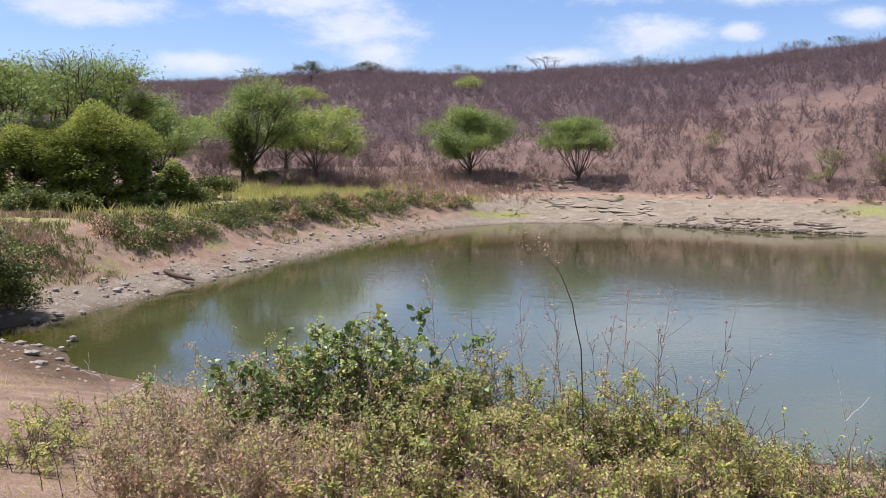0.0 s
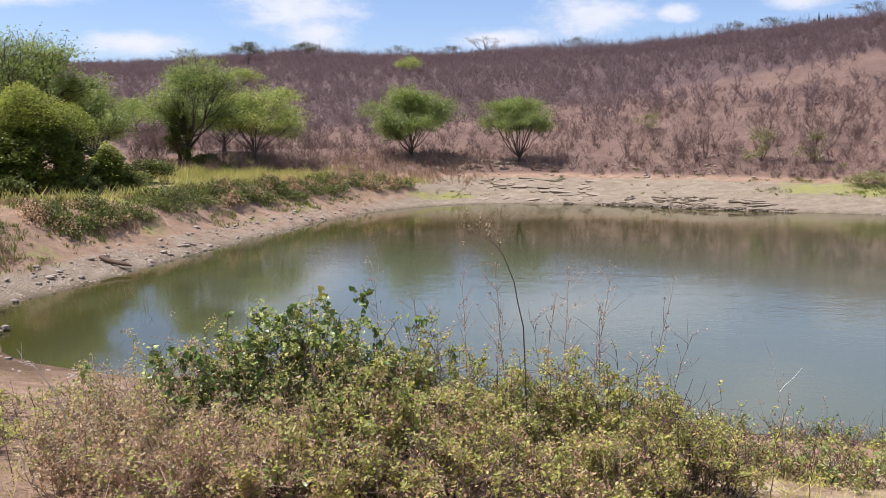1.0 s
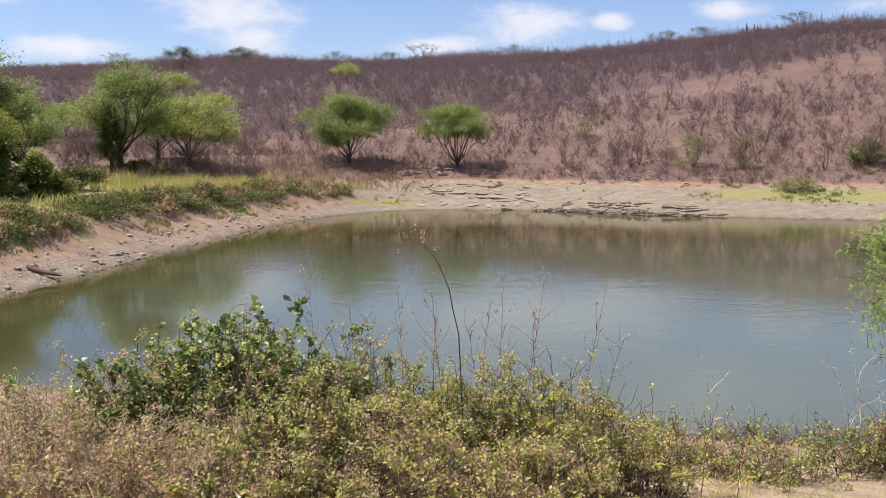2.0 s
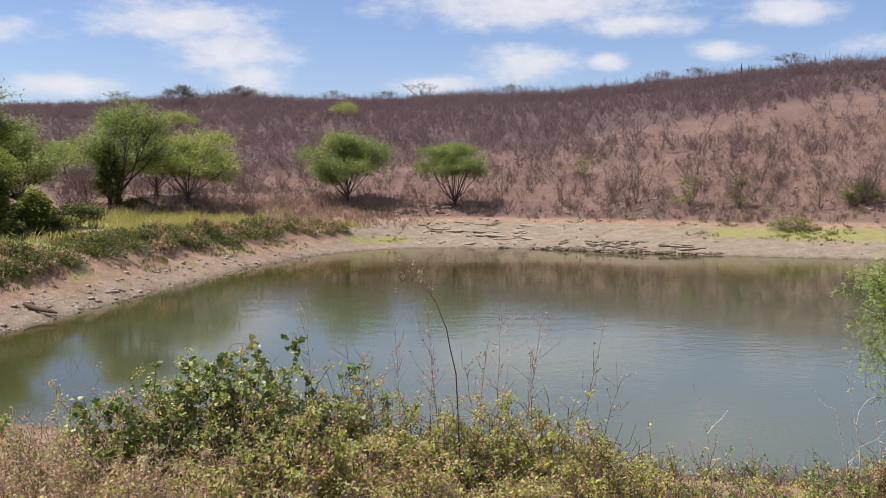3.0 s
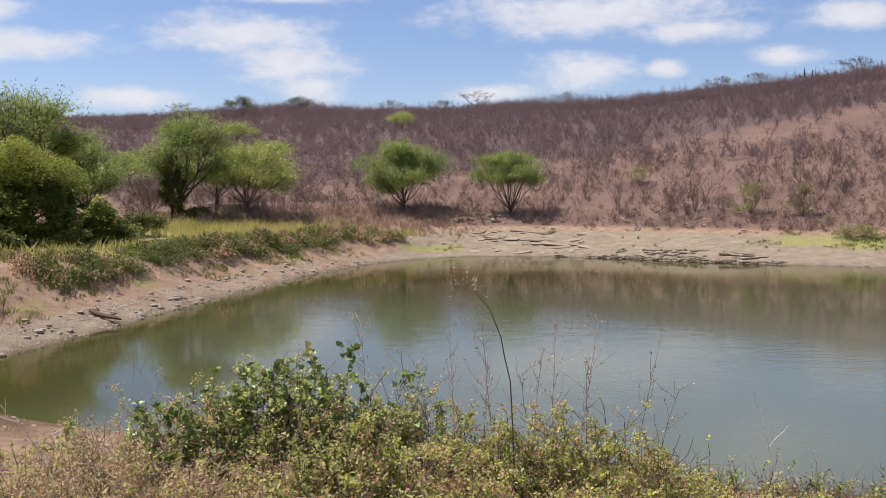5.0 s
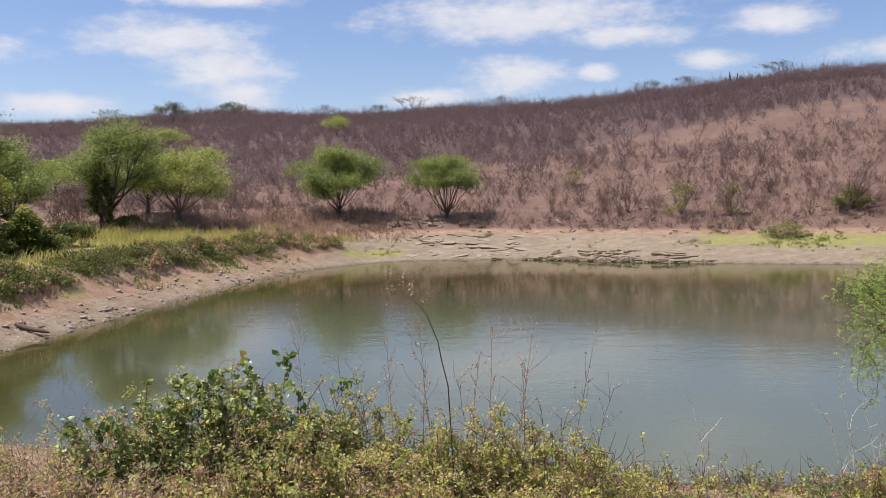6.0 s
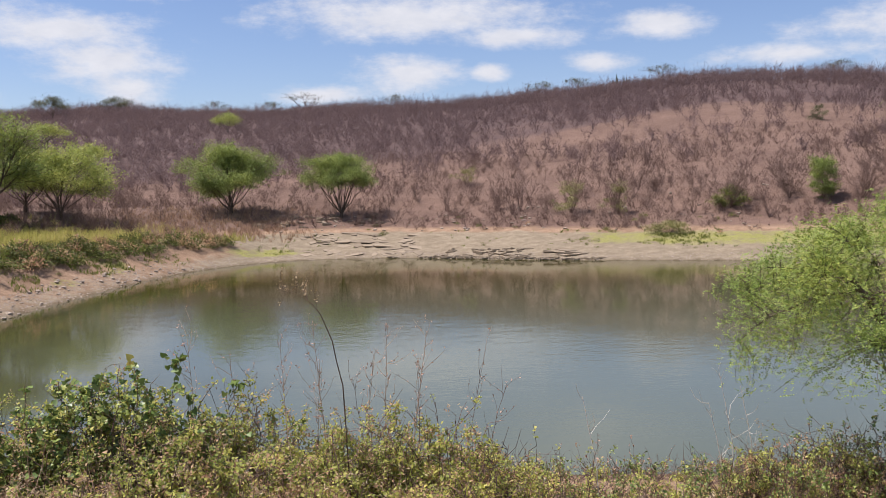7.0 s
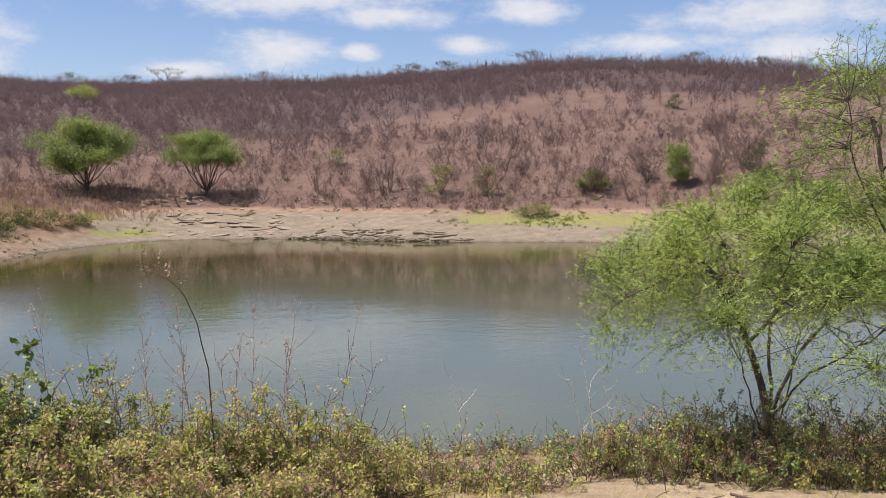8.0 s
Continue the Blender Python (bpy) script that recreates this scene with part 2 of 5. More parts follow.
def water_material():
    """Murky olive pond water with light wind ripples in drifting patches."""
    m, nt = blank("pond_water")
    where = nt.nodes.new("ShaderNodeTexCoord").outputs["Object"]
    squeeze = add(nt, "ShaderNodeMapping", [("Vector", where)])
    squeeze.inputs["Scale"].default_value, squeeze.inputs["Rotation"].default_value = (1.0, 1.7, 1.0), (0, 0, 0.25)
    small = noise_of(nt, 3.8, 3.0, 0.55, squeeze.outputs[0])
    large = noise_of(nt, 0.8, 2.0, 0.5, squeeze.outputs[0])
    calm = noise_of(nt, 0.045, 2.0, 0.5, where)
    gust = add(nt, "ShaderNodeMapRange", [("Value", calm)], From_Min=0.40, From_Max=0.62, To_Min=0.06, To_Max=1.0).outputs[0]
    wave = math_of(nt, "MULTIPLY", math_of(nt, "ADD", small, math_of(nt, "MULTIPLY", large, 1.6)), gust)
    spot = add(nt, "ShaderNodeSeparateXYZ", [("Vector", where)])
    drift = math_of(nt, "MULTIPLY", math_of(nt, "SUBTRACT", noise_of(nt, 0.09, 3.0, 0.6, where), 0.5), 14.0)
    # dark reflections of left bank and far hill, painted into the water's colour
    left_reflection = add(nt, "ShaderNodeMapRange", [("Value", math_of(nt, "ADD", spot.outputs[0], drift))], From_Min=-12.0, From_Max=2.0, To_Min=1.0, To_Max=0.0).outputs[0]
    far_reflection = add(nt, "ShaderNodeMapRange", [("Value", math_of(nt, "ADD", spot.outputs[1], drift))], From_Min=24.0, From_Max=50.0).outputs[0]
    # murky body colour, turning to dark olive where those reflections are painted
    mud_and_reflection = mix(nt, math_of(nt, "MAXIMUM", left_reflection, far_reflection), (0.088, 0.100, 0.070), (0.036, 0.034, 0.005))
    p = add(nt, "ShaderNodeBsdfPrincipled", [("Base Color", mud_and_reflection)], Roughness=0.05, IOR=1.30)
    b = add(nt, "ShaderNodeBump", [("Height", wave)], Strength=0.24, Distance=0.02)
    nt.links.new(b.outputs[0], p.inputs["Normal"])
    nt.links.new(p.outputs[0], nt.nodes.new("ShaderNodeOutputMaterial").inputs[0])
    return m


def stone_material(name, a, b):
    m, nt = blank(name)
    rnd = nt.nodes.new("ShaderNodeObjectInfo").outputs["Random"]
    isle = nt.nodes.new("ShaderNodeNewGeometry").outputs["Random Per Island"]
    n = noise_of(nt, 3.5, 6.0, 0.7)
    fac = math_of(nt, "ADD", math_of(nt, "MULTIPLY", math_of(nt, "ADD", rnd, isle), 0.3), math_of(nt, "MULTIPLY", n, 0.55))
    finish(nt, ramp(nt, fac, [(0.2, a), (0.85, b)]), 0.92, n, 0.05, 0.8, 0.2)
    return m


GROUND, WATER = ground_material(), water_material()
STONE = stone_material("shore_stone", (0.13, 0.10, 0.08), (0.36, 0.30, 0.24))
SLATE = stone_material("slab_stone", (0.12, 0.094, 0.068), (0.31, 0.25, 0.18))


# ---- mesh building ----
class Bag:
    """Triangles gathered for one mesh."""

    def __init__(self):
        self.v, self.f, self.n = [], [], 0

    def put(self, verts, tris):
        verts = np.asarray(verts, np.float32).reshape(-1, 3)
        self.v.append(verts)
        self.f.append(np.asarray(tris, np.int32).reshape(-1, 3) + self.n)
        self.n += len(verts)

    def mesh(self, name, material, smooth=False):
        v, f = np.concatenate(self.v), np.concatenate(self.f)
        me = bpy.data.meshes.new(name)
        me.vertices.add(len(v))
        me.vertices.foreach_set("co", v.ravel())
        me.loops.add(f.size)
        me.loops.foreach_set("vertex_index", f.ravel())
        me.polygons.add(len(f))
        me.polygons.foreach_set("loop_start", np.arange(0, f.size, 3, dtype=np.int32))
        me.update(calc_edges=True)
        if smooth:
            me.polygons.foreach_set("use_smooth", np.ones(len(f), bool))
        me.materials.append(material)
        return me


def part(name, bag, material, parent=None, label="", smooth=False):
    ob = new(name, bag.mesh(name, material, smooth))
    if parent is not None:
        ob.parent = parent
    return tagged(ob, label)


def thing(name, x, y, z, label, category, group="", kind=""):
    ob = new(name)
    ob.location = (x, y, z)
    return tagged(ob, label, category, group, kind)


def tube(bag, pts, radii, sides=5):
    """A tapering round stem along pts."""
    pts, radii = np.asarray(pts, float), np.asarray(radii, float)
    tang = np.gradient(pts, axis=0)
    tang /= np.linalg.norm(tang, axis=1, keepdims=True) + 1e-9
    ref = np.where(np.abs(tang[:, 2:3]) > 0.9, [[1.0, 0, 0]], [[0, 0, 1.0]])
    u = np.cross(tang, ref)
    u /= np.linalg.norm(u, axis=1, keepdims=True) + 1e-9
    w = np.cross(tang, u)
    a = np.arange(sides) * 2 * np.pi / sides
    ring = pts[:, None] + radii[:, None, None] * (np.cos(a)[None, :, None] * u[:, None] + np.sin(a)[None, :, None] * w[:, None])
    n = len(pts)
    i, j = np.meshgrid(np.arange(n - 1), np.arange(sides), indexing="ij")
    p, q = i * sides + j, i * sides + (j + 1) % sides
    f = np.concatenate([np.stack([p, q, q + sides], -1).reshape(-1, 3), np.stack([p, q + sides, p + sides], -1).reshape(-1, 3)])
    bag.put(ring.reshape(-1, 3), f)


def turns(rng, n, lean=1.0):
    """n random turns; lean 0 keeps leaves level, 1 tumbles them."""
    a, b, c = rng.uniform(0, 2 * np.pi, n), rng.normal(0, 0.75 * lean, n), rng.normal(0, 0.75 * lean, n)
    ca, sa, cb, sb, cc, sc = np.cos(a), np.sin(a), np.cos(b), np.sin(b), np.cos(c), np.sin(c)
    o, l = np.zeros(n), np.ones(n)
    z = np.stack([np.stack([ca, -sa, o], -1), np.stack([sa, ca, o], -1), np.stack([o, o, l], -1)], -2)
    x = np.stack([np.stack([l, o, o], -1), np.stack([o, cb, -sb], -1), np.stack([o, sb, cb], -1)], -2)
    y = np.stack([np.stack([cc, o, sc], -1), np.stack([o, l, o], -1), np.stack([-sc, o, cc], -1)], -2)
    return z @ x @ y


def scatter(bag, form, places, sizes, rng, lean=1.0, frames=None):
    """The form (verts, tris) set at every place, each with a size and a turn of its own."""
    fv, ff = np.asarray(form[0], float), np.asarray(form[1])
    places = np.asarray(places, float).reshape(-1, 3)
    n = len(places)
    if n == 0:
        return
    r = turns(rng, n, lean) if frames is None else frames
    v = np.einsum("nij,kj->nki", r, fv) * np.broadcast_to(np.asarray(sizes, float), (n,))[:, None, None] + places[:, None]
    f = ff[None] + (np.arange(n) * len(fv))[:, None, None]
    bag.put(v.reshape(-1, 3), f.reshape(-1, 3))


# leaf forms, one unit long along +y
LEAF_OVAL = ([(0, 0, 0), (0.27, 0.48, 0.06), (0, 1, -0.06), (-0.27, 0.48, 0.06), (0, 0.5, -0.03)], [(0, 1, 4), (1, 2, 4), (2, 3, 4), (3, 0, 4)])
LEAF_HEART = ([(0, 0.08, 0), (0.42, -0.06, 0.07), (0.46, 0.38, 0.05), (0, 1, -0.12), (-0.46, 0.38, 0.05), (-0.42, -0.06, 0.07), (0, 0.45, -0.05)],
              [(0, 1, 6), (1, 2, 6), (2, 3, 6), (3, 4, 6), (4, 5, 6), (5, 0, 6)])
LEAF_CHIP = ([(0, 0, 0), (0.3, 0.5, 0.05), (0, 1, 0), (-0.3, 0.5, 0.05)], [(0, 1, 2), (0, 2, 3)])
LEAF_CURL = ([(0, 0, 0), (0.22, 0.4, 0.16), (0.02, 0.95, 0.3), (-0.2, 0.5, 0.1)], [(0, 1, 3), (1, 2, 3)])


def feather(pairs=7, width=0.30, blade=0.055):
    """A pinnate leaf: a midrib with pairs of narrow leaflets."""
    v, f = [(-0.008, 0, 0), (0.008, 0, 0), (0, 1, -0.1)], [(0, 1, 2)]
    for k in range(pairs):
        y = 0.12 + 0.86 * k / pairs
        reach = width * math.sin(math.pi * (0.25 + 0.65 * k / pairs))
        for s in (-1, 1):
            i = len(v)
            z = -0.1 * y * y
            v += [(0, y - blade, z), (s * reach, y + 0.07, z - 0.03), (0, y + blade, z)]
            f.append((i, i + 1, i + 2) if s > 0 else (i, i + 2, i + 1))
    return v, f


FEATHER = feather(3, 0.23, 0.085)
FEATHER_FAR = ([(0, 0, 0), (0.3, 0.45, -0.02), (0, 0.35, -0.04), (0.2, 0.95, -0.12), (-0.3, 0.5, -0.02), (-0.18, 1.0, -0.12), (0, 0.6, -0.06)],
               [(0, 1, 2), (2, 3, 6), (0, 2, 4), (2, 6, 5)])


# ---- plan of the pond and the lie of the land ----
SHORE = [(-9.6, 20.3), (-11.0, 22.3), (-14.2, 24.0), (-12.7, 27.0), (-11.1, 33.4), (-9.8, 39.6), (-6.3, 52.9), (-3.3, 60.3),
         (0.7, 65.4), (5.1, 67.6), (9.3, 67.2), (13.4, 65.6), (20.1, 60.6), (28, 56.2), (33, 53.6), (42, 47), (48, 36), (46, 22), (36, 12),
         (24, 9.5), (13.5, 12.2), (8, 13.6), (4.8, 14.5), (-2, 16.6), (-7, 18.8)]


def rounded(points, steps=10):
    """A closed Catmull-Rom line through the points."""
    p = np.array(points, float)
    a, b, c, d = np.roll(p, 1, 0), p, np.roll(p, -1, 0), np.roll(p, -2, 0)
    t = (np.arange(steps) / steps)[None, :, None]
    a, b, c, d = a[:, None], b[:, None], c[:, None], d[:, None]
    return (0.5 * (2 * b + (c - a) * t + (2 * a - 5 * b + 4 * c - d) * t**2 + (3 * b - a - 3 * c + d) * t**3)).reshape(-1, 2)


OUTLINE = rounded(SHORE)


def shore_table():
    """Signed metres from the waterline on a half-metre grid: positive on land."""
    x, y = np.meshgrid(np.arange(-40, 80.1, 0.5), np.arange(-10, 110.1, 0.5), indexing="ij")
    best, inside = np.full(x.shape, 1e18), np.zeros(x.shape, bool)
    for (ax, ay), (bx, by) in zip(OUTLINE, np.roll(OUTLINE, -1, 0)):
        ex, ey = bx - ax, by - ay
        t = np.clip(((x - ax) * ex + (y - ay) * ey) / (ex * ex + ey * ey + 1e-12), 0, 1)
        best = np.minimum(best, (x - ax - t * ex) ** 2 + (y - ay - t * ey) ** 2)
        inside ^= ((ay > y) != (by > y)) & (x < ax + (y - ay) / (by - ay + 1e-12) * ex)
    return np.where(inside, -1, 1) * np.sqrt(best)


SHORE_TABLE = shore_table()


def from_shore(x, y):
    """Metres from the waterline: positive on land, negative in the pond."""
    x, y = np.atleast_1d(np.asarray(x, float)), np.atleast_1d(np.asarray(y, float))
    cx, cy = np.clip(x, -40, 79.9), np.clip(y, -10, 109.9)
    u, v = (cx + 40) * 2, (cy + 10) * 2
    i, j = u.astype(int), v.astype(int)
    s, t = u - i, v - j
    k = SHORE_TABLE
    near = (k[i, j] * (1 - s) + k[i + 1, j] * s) * (1 - t) + (k[i, j + 1] * (1 - s) + k[i + 1, j + 1] * s) * t
    return near + np.hypot(x - cx, y - cy)


LATTICE = np.random.default_rng(5).random((257, 257))


def rough_at(x, y, size):
    """Smooth value noise, 0 to 1, with lumps of that size in metres."""
    u, v = np.asarray(x) / size + 100.3, np.asarray(y) / size + 57.7
    i, j = np.floor(u).astype(int), np.floor(v).astype(int)
    s, t = u - i, v - j
    s, t = s * s * (3 - 2 * s), t * t * (3 - 2 * t)
    g = lambda a, b: LATTICE[a % 257, b % 257]
    return (g(i, j) * (1 - s) + g(i + 1, j) * s) * (1 - t) + (g(i, j + 1) * (1 - s) + g(i + 1, j + 1) * s) * t


def step(a, b, x):
    t = np.clip((np.asarray(x, float) - a) / (b - a), 0, 1)
    return t * t * (3 - 2 * t)


# hill ridge seen round the compass: azimuth, ridge distance, ridge height
RIDGE = np.array([(-80, 420, 14), (-45, 360, 24), (-27, 330, 29), (-17, 310, 28.5), (-7, 280, 28.6), (3, 262, 26.8), (12, 245, 26.6),
                  (20, 232, 27.6), (28, 222, 28.8), (36, 216, 28.2), (44, 214, 26.0), (52, 220, 23.0), (75, 260, 16), (100, 320, 8)], float)


def sides(x, y):
    """How much a place belongs to the near dam, the left bank and the far shore."""
    near = step(24, 17, y + 0.25 * (x + 8)) * step(40, 30, x)
    left = (1 - near) * step(-1.0, -5.0, x - (np.asarray(y) - 60) * 0.35)
    left = left * step(78, 62, y)
    return near, left, 1 - near - left


def land(x, y):
    """Height of the ground."""
    x, y = np.atleast_1d(np.asarray(x, float)), np.atleast_1d(np.asarray(y, float))
    d = from_shore(x, y)
    near, left, far = sides(x, y)
    o = np.maximum(d, 0)
    z_near = np.minimum(0.24 * o, 3.4) * step(-9, -3, y) + 0.6 * (1 - step(-9, -3, y))
    z_left = np.where(o < 1.4, 0.28 * o, 0.39 + 1.85 * step(1.0, 6.0, o)) + 0.022 * np.maximum(o - 6, 0) * step(120, 60, o)
    z_far = np.minimum(0.19 * o, 2.3 + 0.26 * np.maximum(o - 12.1, 0))
    z_far = np.minimum(z_far, 4.0 + 0.008 * np.maximum(o - 18, 0))
    z = np.where(d > 0, near * z_near + left * z_left + far * z_far, np.maximum(-1.6, 0.2 * d))
    r, a = np.hypot(x, y), np.degrees(np.arctan2(x, y))
    rr, zr = np.interp(a, RIDGE[:, 0], RIDGE[:, 1]), np.interp(a, RIDGE[:, 0], RIDGE[:, 2])
    r0 = np.interp(a, [-80, -20, 0, 20, 34, 48, 70], [120, 105, 88, 84, 76, 70, 70])
    t = (r - r0) / (rr - r0)
    g = np.where(t < 1, np.clip(t, 0, 1) * (1.12 - 0.12 * np.clip(t, 0, 1)), 1 - 0.25 * np.minimum(t - 1, 1.6) ** 2)
    hill = np.maximum(zr - 4.2, 0) * g * step(-120, -80, a) * step(140, 100, a)
    lumps = (rough_at(x, y, 38) - 0.5) * 3.4 * step(0.1, 0.4, t) * step(900, 300, r)
    fine = (rough_at(x, y, 2.3) - 0.5) * 0.16 + (rough_at(x + 9, y, 0.8) - 0.5) * 0.07
    return z + hill + lumps + fine * step(0.0, 1.5, np.abs(d))


def land1(x, y):
    return float(land(x, y)[0])


def spaced(lo, hi, fine_lo, fine_hi, pitch, growth):
    """Grid lines, fine in the middle and ever wider outwards."""
    c = list(np.arange(fine_lo, fine_hi, pitch))
    s = pitch
    while c[-1] < hi:
        s *= growth
        c.append(c[-1] + s)
    s = pitch
    while c[0] > lo:
        s *= growth
        c.insert(0, c[0] - s)
    return np.array(c)


# where the dense scrub begins: azimuth, metres from the dam
SCRUB_LINE = np.array([(-40, 100), (-14, 100), (0, 108), (8, 118), (14, 128), (21.5, 138), (27.6, 142), (34.7, 152), (43, 166), (60, 180)], float)


def scrub_dense(x, y):
    """1 in the closed scrub of the upper hill, 0 on the open slope below it."""
    r, a = np.hypot(x, y), np.degrees(np.arctan2(x, y))
    line = np.interp(a, SCRUB_LINE[:, 0], SCRUB_LINE[:, 1])
    return step(-20, 20, r - line + 34 * (rough_at(x, y, 14) - 0.5))


def scrub_chance(x, y):
    """How thickly the scrub stands, 0 to 1."""
    a = np.degrees(np.arctan2(x, y))
    dense = scrub_dense(x, y)
    patch = step(0.45, 0.8, rough_at(x, y, 9))
    return np.clip(dense * (0.85 + 0.15 * patch) + (1 - dense) * (np.interp(a, [-10, 8, 20], [0.5, 0.36, 0.17]) + 0.2 * patch), 0, 1)


def build_ground():
    gx, gy = spaced(-3000, 3000, -22, 38, 0.6, 1.065), spaced(-2000, 3800, 4, 82, 0.6, 1.06)
    X, Y = np.meshgrid(gx, gy)
    x, y = X.ravel(), Y.ravel()
    z = land(x, y)
    nx, ny = len(gx), len(gy)
    i, j = np.meshgrid(np.arange(ny - 1), np.arange(nx - 1), indexing="ij")
    p = (i * nx + j).ravel()
    bag = Bag()
    bag.put(np.stack([x, y, z], -1), np.concatenate([np.stack([p, p + 1, p + nx + 1], -1), np.stack([p, p + nx + 1, p + nx], -1)]))
    me = bag.mesh("ground", GROUND, smooth=True)
    d = from_shore(x, y)
    near, left, far = sides(x, y)
    r, a = np.hypot(x, y), np.degrees(np.arctan2(x, y))
    lump = rough_at(x, y, 3.1)
    track = np.exp(-((d - 8.2 - 0.8 * rough_at(x, y, 9)) / 0.75) ** 2) * left * step(36, 46, y)
    grass = left * (0.62 * step(3.6, 5.0, d) * step(15, 9, d) * (1 - track) * step(30, 44, y) + 0.35 * step(5, 9, d))
    grass += far * step(1.2, 2.2, d) * step(10.5, 7.5, d) * (step(19.5, 24, a) * 0.6 * step(3.0, 5.5, d) + step(5.5, 2.5, a) * step(-5, -2, a) * 0.62 * step(5, 3, d))
    grass += near * 0.25 * lump + left * step(0.9, 1.6, d) * step(5, 3, d) * 0.5 * step(0.5, 0.75, rough_at(x, y, 1.7))
    # wet rim; the wider inlet patch paints wet mud and the bush's shadow together
    fields = {"grass": grass, "wet_and_shade": np.maximum(step(0.55, 0.05, d), step(3.6, 1.4, d) * step(-6, -9, x) * step(27, 24, y)) * 0.95,
              "beach": far * step(10, 7.5, d) * 0.9 + left * step(3.0, 1.4, d) * 0.45,
              "litter": far * step(8.5, 11.5, d) * 0.75 + step(90, 110, r) * (0.70 + 0.2 * rough_at(x, y, 21)) - far * step(8.5, 11.5, d) * 0.75 * step(90, 110, r),
              "scrub_floor": step(92, 112, r) * scrub_dense(x, y) * 0.85,
              "straw": near * step(2, 4, d) * (0.6 * step(-1, 5, x) + 0.35 * step(4, 7, x)) + track * 0.85 + left * step(6, 10, d) * 0.3}
    for name, values in fields.items():
        me.attributes.new(name, "FLOAT", "POINT").data.foreach_set("value", np.clip(values, 0, 1).astype(np.float32))
    tagged(new("ground", me), "dry tan and pinkish soil with litter and sparse grass", "ground", kind="structure")


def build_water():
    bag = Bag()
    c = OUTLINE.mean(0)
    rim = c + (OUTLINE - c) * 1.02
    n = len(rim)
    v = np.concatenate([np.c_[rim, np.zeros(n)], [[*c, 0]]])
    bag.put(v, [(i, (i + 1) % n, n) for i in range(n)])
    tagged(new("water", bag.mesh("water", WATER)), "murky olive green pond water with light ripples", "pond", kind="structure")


build_ground()
build_water()


# ---- plants ----
def bend(a, b, rng, sag=0.12, n=5):
    """A bent line from a to b."""
    a, b = np.asarray(a, float), np.asarray(b, float)
    t = np.linspace(0, 1, n)[:, None]
    side = rng.normal(0, 1, 3) * np.linalg.norm(b - a) * sag
    return a + (b - a) * t + side * (t * (1 - t) * 2) + rng.normal(0, 0.012, (n, 3)) * np.linalg.norm(b - a) * (t > 0)


def along(pts, t):
    """The place at fraction t of a line."""
    s = t * (len(pts) - 1)
    i = min(int(s), len(pts) - 2)
    return pts[i] + (pts[i + 1] - pts[i]) * (s - i)


